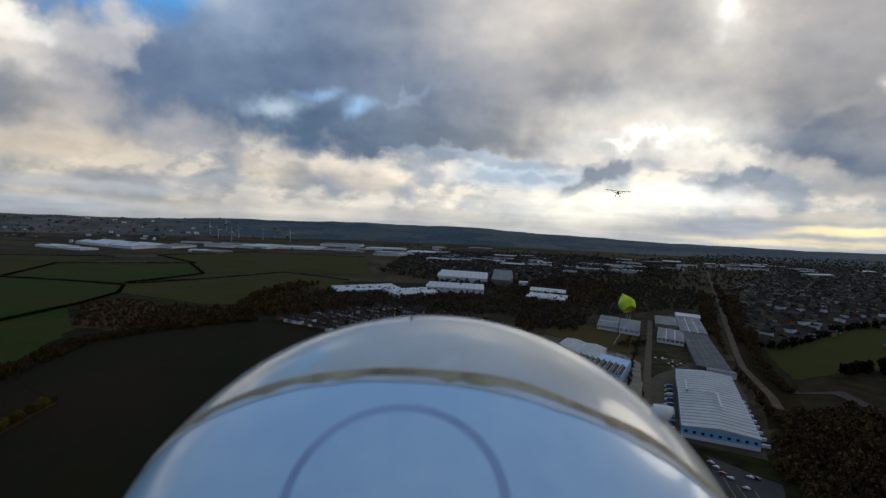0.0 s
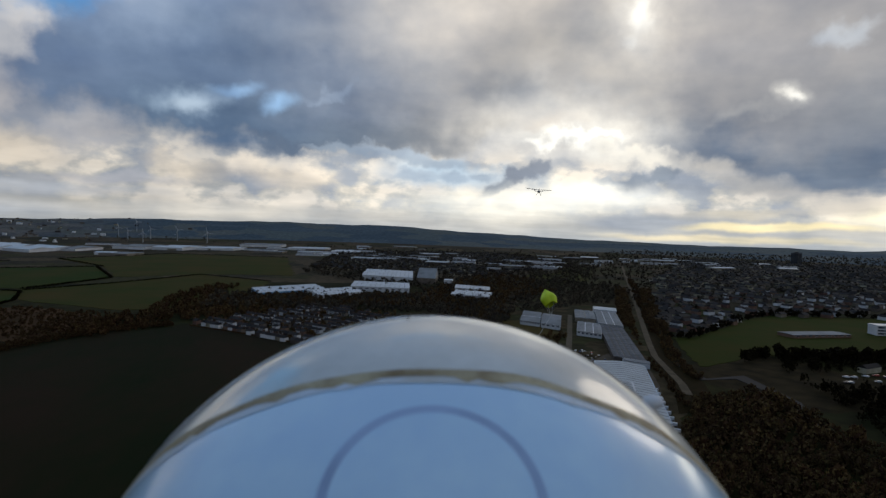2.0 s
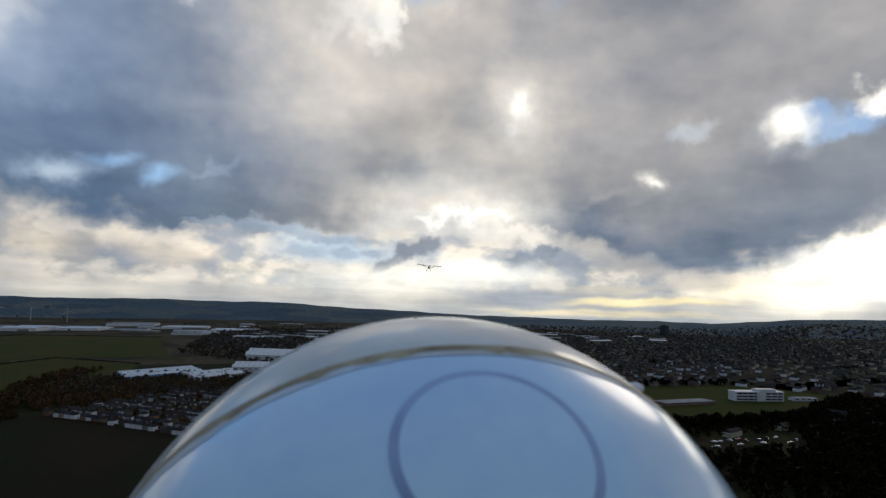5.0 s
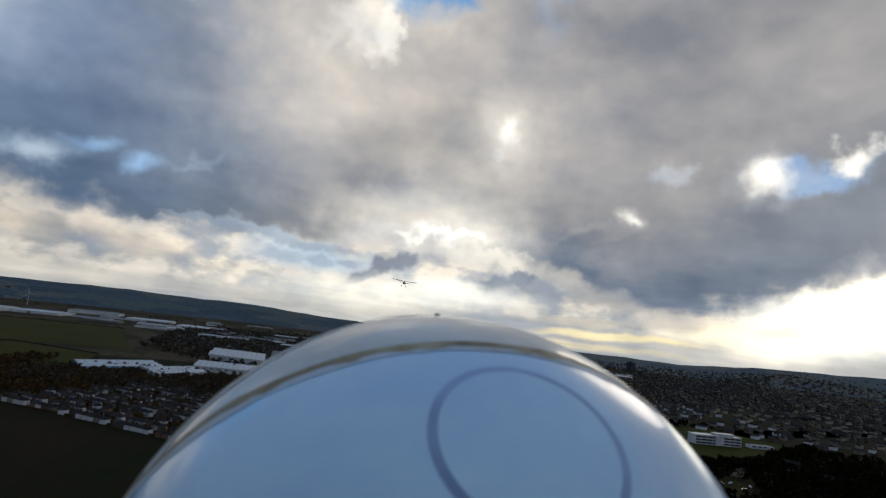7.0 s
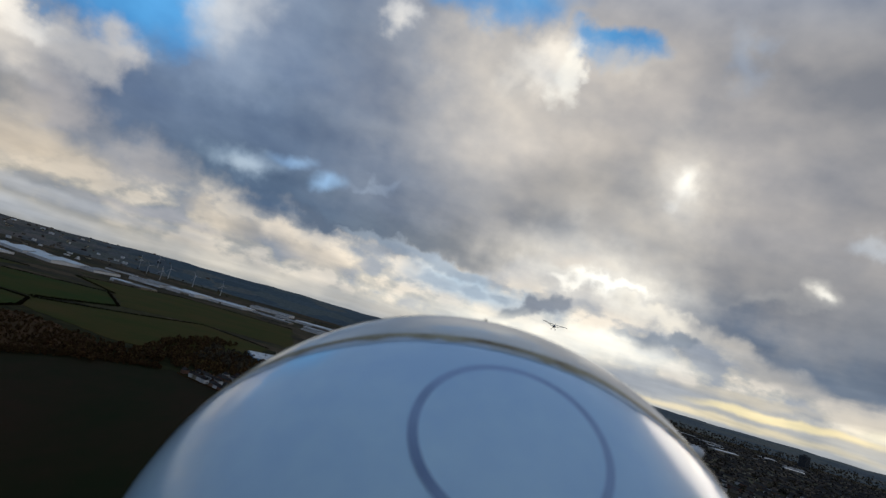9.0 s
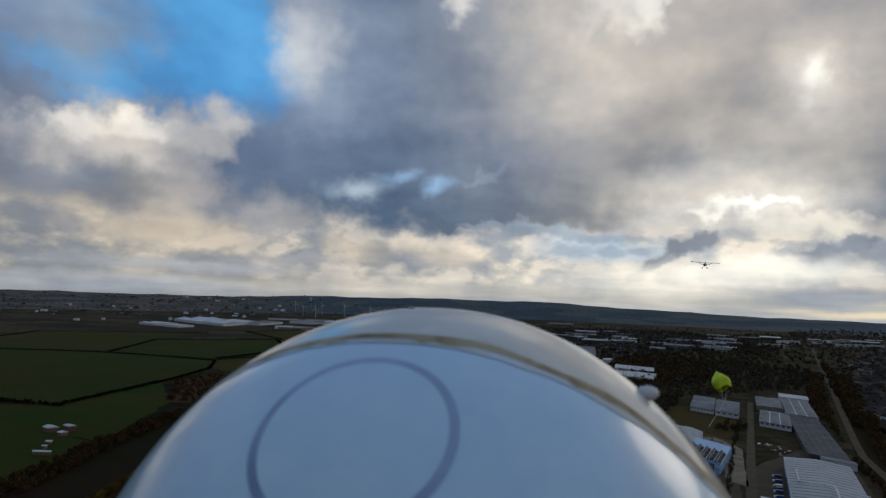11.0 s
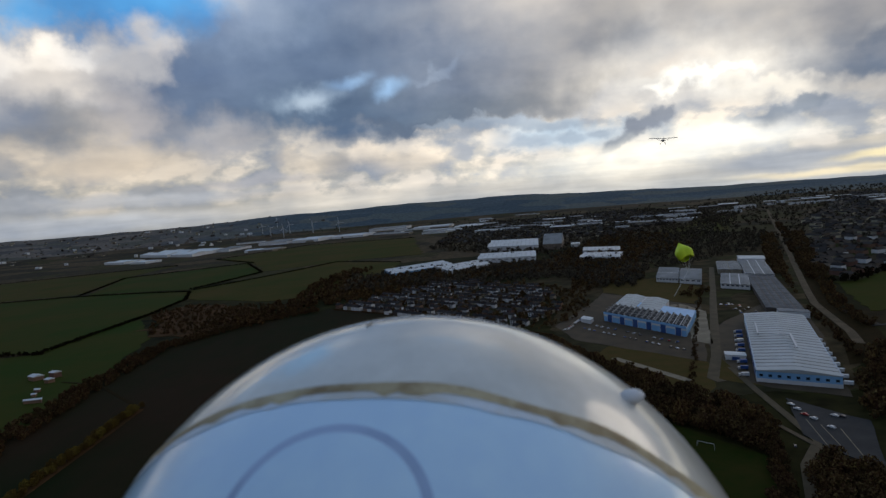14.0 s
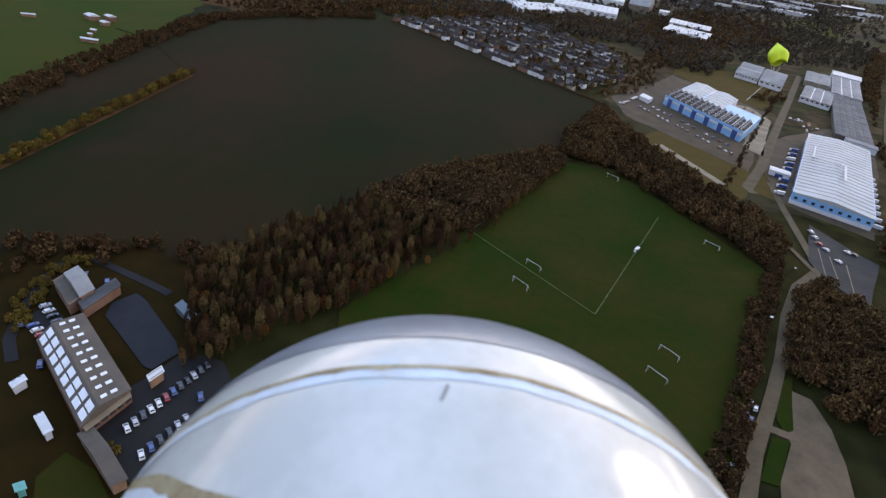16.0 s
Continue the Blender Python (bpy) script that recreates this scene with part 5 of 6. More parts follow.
for x, y, h, turn in ((-1216, 3102, 66, 10), (-1130, 2990, 60, 40), (-1006, 2832, 64, 5), (-1052, 3061, 70, 20), (-917, 3027, 74, 33), (-760, 2960, 70, 15), (-1240, 3400, 70, 25)):
    wind_turbine(x, y, h * 0.72, turn)

stack = thing("chimney_stack", (-2060, 3370, 0), 0, "tall white chimney on a far town edge", "chimney")
part("shaft", tube(bmesh.new(), (0, 0, -2), (0, 0, 60), 7, 5, 16), M_STEEL, stack)
part("collar", tube(bmesh.new(), (0, 0, 56), (0, 0, 59), 6, 6, 16), M_MIDROOF, stack)
tower = thing("tower_block", (1856, 2367, 0), 25, "dark concrete tower block in distant suburb", "tower block")
part("wall", box(bmesh.new(), -18, -14, -1, 18, 14, 52), M_GREYROOF, tower)
part("plant_room", box(bmesh.new(), -6, -6, 52, 6, 6, 57), M_GREYROOF, tower)
for k in range(9):
    part("window_band", box(bmesh.new(), -18.2, -14.2, 4 + k * 5.2, 18.2, 14.2, 6 + k * 5.2), M_DARKGLASS, tower)


# the three-storey school
def school():
    root = thing("school_building", (636, 664, 0.3), -12, "white three-storey building with ribbon windows", "school")
    part("wall", box(bmesh.new(), 0, 0, -0.5, 78, 20, 13), M_SHEET, root)
    root.scale = (0.9, 0.9, 0.95)
    part("parapet", box(bmesh.new(), -0.4, -0.4, 12.4, 78.4, 20.4, 13.5), M_WHITE, root)
    part("roof_house", box(bmesh.new(), 36, 4, 13, 68, 16, 16.5), M_WHITE, root)
    part("stair_tower", box(bmesh.new(), 34, -2, 0, 40, 4, 14), M_SHEET, root)
    for k in range(3):
        for j in range(8):
            x = 2 + j * 9.4
            if not 33 < x < 41:
                part("window", box(bmesh.new(), x, -0.25, 1.6 + k * 4, x + 8.4, 0.1, 3.7 + k * 4), M_DARKGLASS, root)
    wing = shed("school_wing", (505, 640), (80, 6), (-4, 24), 4, M_BRICK, M_MIDROOF, "low flat school wing beside a tree", "school", pitch=0.04, windows=9)
    return wing


school()
shed("school_wing", (724, 650), (34, -8), (4, 14), 4, M_SHEET, M_MIDROOF, "low link wing of a white school", "school", pitch=0.04, windows=4)


# ---- houses ----
def house(at, turn, mat, roof_mat, label, group):
    root = thing("house", (*at, 0.2), turn, label, "house", group)
    root.scale = (0.92, 0.9, 0.9)
    part("wall", box(bmesh.new(), -3.6, -4.2, -0.4, 3.6, 4.2, 5.2), mat, root)
    bm = bmesh.new()
    ends = [[bm.verts.new((x, y, z)) for y, z in ((-4.6, 5.0), (0, 8.0), (4.6, 5.0))] for x in (-3.7, 3.7)]
    for k in range(3):
        j = (k + 1) % 3
        bm.faces.new((ends[0][k], ends[1][k], ends[1][j], ends[0][j]))
    bm.faces.new(ends[0][::-1])
    bm.faces.new(ends[1])
    r = part("roof", bm, roof_mat, root)
    part("chimney", box(bmesh.new(), 2.4, -0.5, 7.2, 3.3, 0.5, 9.0), M_BRICK, r)
    part("window", box(bmesh.new(), -2.6, -4.32, 3.0, -0.6, -4.1, 4.3), M_DARKGLASS, root)
    part("window", box(bmesh.new(), 0.8, -4.32, 3.0, 2.6, -4.1, 4.3), M_DARKGLASS, root)
    part("window", box(bmesh.new(), -2.6, -4.32, 0.7, -0.2, -4.1, 2.1), M_DARKGLASS, root)
    part("door", box(bmesh.new(), 1.2, -4.32, 0, 2.2, -4.1, 2.1), M_SHEET, root)
    return root


def estate():
    rng = random.Random(9)
    d = Vector((150, -98)).normalized()
    n = Vector((0.33, 0.94))
    turn = math.degrees(math.atan2(d.y, d.x))
    first = house((0, 0), 0, M_RENDER, M_TILE, "terraced house with pale walls and dark tiled roof", "houses of the estate")
    second = house((0, 0), 0, M_BRICK, M_TILE, "terraced brick house with dark tiled roof", "houses of the estate")
    third = house((0, 0), 0, M_SHEET, M_TILE, "white-walled terraced house with dark roof", "houses of the estate")
    for row in range(12):
        for k in range(38):
            if k % 7 == 6 or rng.random() < 0.06:
                continue
            p = Vector((-182, 704)) + d * (k * 6.7 + row * 3) + n * (row * 24)
            if row % 3 == 2 and k % 5 < 2:
                continue
            if p.x > 100 - row * 2 or not inside((p.x, p.y), [(-195, 690), (-100, 645), (55, 540), (110, 640), (150, 830), (60, 930), (-180, 900)]):
                continue
            k = laid_size(p.x, p.y)
            copy_thing(rng.choices((first, second, third), (4, 2, 9))[0], pose(*lay(p.x, p.y + rng.uniform(-0.6, 0.6)), 0.2, 0, 0, turn + (0 if row % 2 else 180) + rng.uniform(-2, 2)) @ Matrix.Diagonal((0.92 * k, 0.9 * k, 0.9 * k, 1)))
    for root in (first, second, third):
        for ob in (*root.children_recursive, root):
            bpy.data.objects.remove(ob)


estate()
strip("garden_fence", [(-186, 690), (-98, 650), (-28, 601), (56, 541)], 0.5, 1.5, M_SCRUB, "brown garden fences along a field edge", "fence")


def suburb(name, points, label, seed):
    """Far houses that nobody could count: walls in one mesh, roofs in another."""
    rng = random.Random(seed)
    wv, wf, rv, rf = [], [], [], []
    for x, y in points:
        x, y = lay(x, y)
        a, l, w, h = rng.choice((0.4, 0.45, 1.95, 2.0)) + rng.uniform(-0.1, 0.1), rng.uniform(5, 12), rng.uniform(3.8, 5), rng.uniform(4.5, 6)
        c, s = math.cos(a), math.sin(a)
        at = lambda p, q, z: (x + p * c - q * s, y + p * s + q * c, z)
        i = len(wv)
        g = rise(x, y)
        wv += [at(p, q, z + g) for z in (-0.5, h) for p, q in ((-l, -w), (l, -w), (l, w), (-l, w))]
        wf += [(i, i + 1, i + 5, i + 4), (i + 1, i + 2, i + 6, i + 5), (i + 2, i + 3, i + 7, i + 6), (i + 3, i, i + 4, i + 7)]
        i = len(rv)
        rv += [at(p, q, z + g) for p, q, z in ((-l, -w - 0.4, h - 0.2), (l, -w - 0.4, h - 0.2), (l, w + 0.4, h - 0.2), (-l, w + 0.4, h - 0.2), (-l, 0, h + 2.8), (l, 0, h + 2.8))]
        rf += [(i, i + 1, i + 5, i + 4), (i + 2, i + 3, i + 4, i + 5), (i + 1, i + 2, i + 5), (i + 3, i, i + 4)]
    root = thing(name, (0, 0, 0), 0, label, "houses", kind="stuff")
    part("wall", mesh_of("walls", wv, wf, M_FARHOUSE), None, root)
    part("roof", mesh_of("roofs", rv, rf, M_FARROOF), None, root)


HR = random.Random(77)
near_plots = strewn([(450, 830), (720, 800), (1350, 1200), (2300, 2100), (1500, 2600), (760, 1500)], 30, HR) + strewn([(760, 790), (840, 640), (1500, 700), (3200, 1500), (3100, 2600), (2200, 2300), (1350, 1200)], 42, HR)


def suburb_houses(points):
    """The nearest streets of the suburb, house by house."""
    rng = random.Random(58)
    models = []
    for mat, label in ((M_SHEET, "white-walled suburban house with dark tiled roof"), (M_BRICK, "brick suburban house with dark tiled roof"), (M_RENDER, "pebble-dashed suburban house with dark tiled roof")):
        root = thing("suburban_house", (0, 0, 0), 0, label, "house", "houses of the suburb")
        part("wall", box(bmesh.new(), -7, -4.4, -0.5, 7, 4.4, 5.2), mat, root)
        bm = bmesh.new()
        ends = [[bm.verts.new((x, y, z)) for y, z in ((-4.8, 5.0), (0, 8.0), (4.8, 5.0))] for x in (-7.2, 7.2)]
        for k in range(3):
            j = (k + 1) % 3
            bm.faces.new((ends[0][k], ends[1][k], ends[1][j], ends[0][j]))
        bm.faces.new(ends[0][::-1])
        bm.faces.new(ends[1])
        part("roof", bm, M_TILE, root)
        models.append(root)
    for x, y in points:
        turn = rng.choice((22, 24, 112, 114)) + rng.uniform(-5, 5)
        s = rng.uniform(0.7, 1.15)
        copy_thing(rng.choices(models, (4, 3, 4))[0], pose(*lay(x, y), 0.15, 0, 0, turn) @ Matrix.Diagonal((s, 1, 1, 1)))
    for root in models:
        for ob in (*root.children, root):
            bpy.data.objects.remove(ob)


close_plots = [p for p in near_plots if p[0] < 1000 and p[1] < 1180]
suburb_houses(close_plots)
suburb("suburb", [p for p in near_plots if not (p[0] < 1000 and p[1] < 1180)], "dense suburb of pale houses with dark roofs", 51)


def town_plots():
    """Loose streets of a town on the far plain, thickest towards its middle."""
    rng = random.Random(83)
    out = []
    for _ in range(170):
        a, r = radians(rng.choice((rng.uniform(-52, -19), rng.gauss(-31, 5)))), rng.uniform(3000, 4500)
        out.append((r * math.sin(a), r * math.cos(a)))
    return out


suburb("suburb", town_plots(), "pale houses of a far town on a plain", 53)
suburb("suburb", strewn([(-160, 1600), (300, 1450), (700, 2000), (560, 2700), (-60, 2500)], 34, HR), "houses scattered among winter trees", 52)
suburb("suburb", strewn([(560, 960), (640, 1250), (480, 900)], 22, HR) + strewn([(420, 470), (640, 470), (700, 560)], 60, HR), "small houses beside a railway", 54)

# ---- farm ----
for x, y, ux, uy, vx, vy, h in ((-340, 405, 9, -4, 4, 8, 3.5), (-329, 412, 7, -2, 3, 6, 4.5), (-322, 398, 5, -1, 2, 6, 3), (-300, 352, 13, 5, -2, 3.5, 2.5), (-312, 376, 4, 1, -1.5, 4, 2.2), (-306, 366, 3, 1, -1, 3, 2.2), (-362, 372, 9, 7, -1.5, 2, 2.2)):
    shed("farm_building", (x, y), (ux * 0.72, uy * 0.72), (vx * 0.8, vy * 0.8), h * 0.85, M_BRICK, M_WHITE, "white-roofed farm building in pasture", "farm building", pitch=0.3, doors=0, group="farm buildings")

# ---- near works with rooflights ----
def north_light_works():
    at, u, v = plot((-108.2, 101.5), (28.7, -19.8), (2.1, 13.6))
    a, b = length(u), length(v)
    root = thing("works", (*at, 0.4), 0, "brown-roofed works with rows of white rooflights", "factory")
    part("wall", skewed(box(bmesh.new(), 0, 0, -0.5, a, b, 4.5), u, v), M_BRICK, root)
    bm = bmesh.new()
    ends = [[bm.verts.new((x, y, z)) for y, z in ((-0.3, 4.45), (b * 0.36, 6.8), (b + 0.3, 4.45))] for x in (-0.3, a + 0.3)]
    for k in range(3):
        j = (k + 1) % 3
        bm.faces.new((ends[0][k], ends[1][k], ends[1][j], ends[0][j]))
    bm.faces.new(ends[0][::-1])
    bm.faces.new(ends[1])
    r = part("roof", skewed(bm, u, v), M_BROWNROOF, root)

    def slope(y):
        return 4.45 + 2.35 * y / (b * 0.36) if y < b * 0.36 else 6.8 - 2.35 * (y - b * 0.36) / (b * 0.64)

    for i in range(8):
        for y0, y1 in ((b * 0.03, b * 0.15), (b * 0.18, b * 0.30)):
            bm = box(bmesh.new(), a * (i + 0.14) / 8, y0, 0, a * (i + 0.84) / 8, y1, 0.14)
            for p in bm.verts:
                p.co.z += slope(p.co.y) + 0.03
            part("rooflight", skewed(bm, u, v), M_ROOFLIGHT, r, "square white rooflight")
    for i in range(10):
        for y0, y1 in ((b * 0.46, b * 0.58), (b * 0.66, b * 0.79)):
            bm = box(bmesh.new(), a * (i + 0.3) / 10, y0, 0, a * (i + 0.58) / 10, y1, 0.14)
            for p in bm.verts:
                p.co.z += slope(p.co.y) + 0.03
            part("rooflight", skewed(bm, u, v), M_ROOFLIGHT, r, "narrow white rooflight strip")
    for i in range(6):
        y = b * (i + 0.5) / 6
        part("window", skewed(box(bmesh.new(), a - 0.1, y - 0.9, 1.2, a + 0.2, y + 0.9, 3.4), u, v), M_DARKGLASS, root)
    part("canopy", skewed(box(bmesh.new(), a, 0.4, 3.5, a + 1.6, b - 0.4, 3.9), u, v), M_CONCRETE, root, "pale entrance canopy")


north_light_works()
shed("workshop", (-123.0, 128.5), (0.5, 4.6), (11.4, -7.5), 4.5, M_BRICK, M_MIDROOF, "small workshop with pale grey sheet roof", "workshop", pitch=0.15, base=0.4)
shed("workshop", (-124.0, 125.2), (0.2, 4.1), (11.4, -7.7), 3.5, M_BRICK, M_BROWNROOF, "low brown-roofed lean-to beside a workshop", "workshop", pitch=0.05, base=0.4)
shed("workshop", (-111.7, 120.2), (0.9, 13.9), (3.4, -2.3), 3.2, M_BRICK, M_GREYROOF, "long narrow grey store beside a works", "workshop", pitch=0.1, base=0.4)
shed("workshop", (-79.5, 80.7), (1.4, 2.4), (15.0, -9.0), 3.0, M_BRICK, M_BROWNROOF, "long low brick store with brown roof", "workshop", pitch=0.2, base=0.4)
shed("portable_cabin", (-104.0, 88.2), (0.6, 3.0), (1.5, -0.8), 2.6, M_SHEET, M_WHITE, "white portable cabin on rough ground", "cabin", pitch=0.05, windows=2)
shed("portable_cabin", (-91.6, 81.8), (0.5, 1.3), (5.3, -3.3), 2.6, M_SHEET, M_WHITE, "long white portable cabin beside a track", "cabin", pitch=0.05, windows=2)
shed("gatehouse", (-77.5, 102.2), (0.9, 4.0), (1.5, -1.2), 3, M_BRICK, M_WHITE, "small brick gatehouse with white roof", "cabin", pitch=0.05, windows=2, base=0.45)
shed("container", (-88.6, 131.3), (0.3, 2.7), (7.2, -4.2), 2.6, M_TEALGREY, M_TEALGREY, "blue-grey steel container at a wood edge", "container", pitch=0.02)
shed("site_hut", (-82.1, 65.8), (0.9, 1.0), (1.4, -1.0), 2.4, M_TEAL, M_TEAL, "small teal hut on grass", "hut", pitch=0.1)



# ---- vehicles ----
def pallet_stack(x, y, high, turn):
    """Pallets piled on one another, each on its three bearers."""
    root = thing("pallet_stack", (*lay(x, y), 0.42), turn, "stack of weathered pale pallets on concrete", "pallets", "stacks beside the factory")
    k = laid_size(x, y)
    root.scale = (k, k, k)
    for n in range(high):
        z = n * 0.42
        bm = bmesh.new()
        for c in (-1.0, 0, 1.0):
            box(bm, c - 0.12, -2.2, z, c + 0.12, 2.2, z + 0.24)
        box(bm, -1.15, -2.3, z + 0.24, 1.15, 2.3, z + 0.40)
        part("pallet", bm, M_SAND if n % 2 else M_CONCRETE, root)


for i in range(9):
    pallet_stack(198 + i * 1.9, 640 + i * 5.6, 5 + (i * 5) % 4, -20 + (i * 7) % 9)
    if i % 3 != 1:
        pallet_stack(206 + i * 1.9, 634 + i * 5.6, 3 + (i * 7) % 4, -22 + (i * 5) % 11)


def car(at, turn, paint, label, group, z=0.5):
    root = thing("car", (*at, z), turn, label, "car", group)
    bm = bmesh.new()
    side = [(-2.1, 0.35), (-2.15, 0.8), (-1.9, 0.95), (-1.5, 1.42), (0.4, 1.45), (1.1, 0.98), (2.0, 0.85), (2.15, 0.6), (2.1, 0.35)]
    rows = [[bm.verts.new((w * (0.82 if z > 1.1 else 1), y, z)) for y, z in side] for w in (-0.88, 0.88)]
    m = len(side)
    for i in range(m):
        j = (i + 1) % m
        bm.faces.new((rows[0][i], rows[1][i], rows[1][j], rows[0][j]))
    bm.faces.new(rows[0][::-1])
    bm.faces.new(rows[1])
    bmesh.ops.recalc_face_normals(bm, faces=bm.faces)
    part("body", bm, paint, root)
    part("windscreen", box(bmesh.new(), -0.66, 0.45, 1.02, 0.66, 1.05, 1.40, 0.05), M_DARKGLASS, root)
    part("rear_window", box(bmesh.new(), -0.66, -1.9, 1.0, 0.66, -1.5, 1.36, 0.05), M_DARKGLASS, root)
    for x in (-0.8, 0.8):
        for y in (-1.3, 1.35):
            part("wheel", tube(bmesh.new(), (x - 0.1, y, 0.32), (x + 0.1, y, 0.32), 0.32, 0.32, 10), M_TYRE, root)
    return root


def car_parks():
    rng = random.Random(3)
    names = ("white", "silver", "black", "dark blue", "red")
    models = [car((0, 0), 0, p, f"parked {n} hatchback car", "parked cars") for n, p in zip(names, PAINTS)]

    def park(x, y, turn, z=0.5, size=0.85):
        copy_thing(rng.choices(models, (5, 3, 3, 2, 1))[0], pose(*lay(x, y), z, 0, 0, turn + rng.uniform(-3, 3)) @ Matrix.Diagonal((size * laid_size(x, y),) * 3 + (1,)))

    for i in range(12):
        park(-73.1 + i * 0.44, 87.6 + i * 2.40, 50, 0.45, 0.72)
    for i in range(6):
        park(-65.5 + i * 0.60, 82.2 + i * 2.62, 47, 0.45, 0.72)
    for i in range(4):
        park(-117.2 + i * 2.27, 109.2 + i * -1.13, -27, 0.45, 0.72)
    for i in range(4):
        park(-120.7 + i * 2.47, 117.5 + i * -1.47, -31, 0.45, 0.72)
    for x, y in [(-63.4, 102.9), (-121.8, 135.0), (-114.3, 134.8), (-104.7, 97.6), (-120.1, 108.6)]:
        park(x, y, 35, 0.45, 0.8)
    for i in range(20):
        if i % 4 != 3:
            park(90 + i * 3.6, 566 - i * 4.7, 20)
    for i in range(16):
        park(72 + i * 1.6 + rng.uniform(-1, 1), 560 + i * 4 + rng.uniform(-3, 3), 70)
    for i in range(14):
        park(395 + i * 8 + rng.uniform(-4, 4), 450 + rng.uniform(-14, 14), rng.uniform(0, 180), 0.3, 1.25)
    for x, y in [*LANE_BAYS, (145.4, 289.4)]:
        park(x, y, -20, 0.42, 0.75)
    for x, y in [(172.7, 349.5), (172.3, 341.7), (171.8, 332.6), (173.4, 326.6), (175.5, 313.8), (186.6, 330.9), (189.7, 329.3)]:
        park(x, y, 30, 0.5, 1.0)
    for i in range(13):
        if i not in (4, 8):
            park(104 + i * 4.4 + rng.uniform(-1, 1), 578 - i * 5.9, rng.choice((20, 25, 110)))
    for i in range(18):
        park(268 + rng.uniform(-8, 16), 640 + rng.uniform(-10, 70), rng.uniform(0, 90))
    for root in models:
        for ob in (*root.children, root):
            bpy.data.objects.remove(ob)


car_parks()

# ---- playing field ----
pitch = strip("pitch_line", [(-14, 236), (42, 196)], 0.5, 0.42, M_LINE, "worn white pitch line", "pitch marking")
strip("pitch_line", [(42, 196), (79, 311)], 0.5, 0.42, M_LINE, "worn white pitch line", "pitch marking")
strip("pitch_line", [(-14, 236), (14, 330)], 0.5, 0.42, M_LINE, "worn white pitch line", "pitch marking")


def goal(x, y, turn):
    root = thing("goal", (*lay(x, y), 0.35), turn, "white steel football goal on grass", "goal", "goals on the playing field")
    for s in (-3.66, 3.66):
        part("post", tube(bmesh.new(), (s, 0, -0.1), (s, 0, 2.44), 0.065, 0.065, 8), M_SHEET, root)
        part("back_stay", tube(bmesh.new(), (s, 1.5, 0), (s, 0, 2.44), 0.04, 0.04, 6), M_SHEET, root)
    part("crossbar", tube(bmesh.new(), (-3.75, 0, 2.44), (3.75, 0, 2.44), 0.065, 0.065, 8), M_SHEET, root)
    return root


for x, y, turn in ((16, 218, -36), (12, 201, -36), (55, 352, -36), (103, 288, -36), (68, 182, -40), (62, 167, -40)):
    goal(x, y, turn)
shelter = thing("dugout", (*lay(63, 261), 0.35), 60, "small white team shelter beside a pitch", "shelter")
shelter.scale = (0.7, 0.7, 0.8)
part("roof", box(bmesh.new(), -2.4, -0.9, 1.9, 2.4, 0.9, 2.1, 0.05), M_SHEET, shelter)
part("back_panel", box(bmesh.new(), -2.4, 0.75, 0, 2.4, 0.88, 1.9), M_SHEET, shelter)
for s in (-2.3, 2.3):
    part("side_panel", box(bmesh.new(), s - 0.06, -0.7, 0, s + 0.06, 0.75, 1.9), M_SHEET, shelter)

# ---- aircraft ----
NOSE_TURN = pose(0, 0, 0, 90 + 0.0, -4.5, -6.0)
NOSE_SIZE = Vector((0.1, 0.1, 0.1))


def nose_cap(axis, lo, hi, steps, grow=1.0, seg=64):
    """The part of the nose's egg between two planes across the given axis (-1 to 1), as an open or closed shell."""
    n = Vector(axis).normalized()
    e1 = n.orthogonal().normalized()
    e2 = n.cross(e1)
    bm = bmesh.new()
    rings = []
    for k in range(steps + 1):
        t = math.acos(max(-1, min(1, hi))) + (math.acos(max(-1, min(1, lo))) - math.acos(max(-1, min(1, hi)))) * k / steps
        h, r = math.cos(t), math.sin(t)
        if r < 1e-5:
            rings.append([bm.verts.new(n * h * grow)])
        else:
            rings.append([bm.verts.new((n * h + (e1 * math.cos(i * math.tau / seg) + e2 * math.sin(i * math.tau / seg)) * r) * grow) for i in range(seg)])
    for a, b in zip(rings, rings[1:]):
        for i in range(seg):
            j = (i + 1) % seg
            if len(a) == 1:
                bm.faces.new((a[0], b[i], b[j]))
            elif len(b) == 1:
                bm.faces.new((a[i], b[0], a[j]))
            else:
                bm.faces.new((a[i], b[i], b[j], a[j]))
    for v in bm.verts:
        v.co = Vector((v.co.x * NOSE_SIZE.x, v.co.y * NOSE_SIZE.y, v.co.z * NOSE_SIZE.z))
    bmesh.ops.recalc_face_normals(bm, faces=bm.faces)
    for f in bm.faces:
        f.smooth = True
    return bm


glider = new("glider_nose")
glider.empty_display_size = 0.05
glider.matrix_world = Matrix.Translation(POD) @ NOSE_TURN
tagged(glider, "rounded white model glider nose with a hatch and taped joint", "aircraft")
SEAM, HATCH = (0.027, 0.4014, -0.9155), (0.0484, 0.7518, 0.6576)
FRONT = (-0.2486, -0.0618, -0.9666)


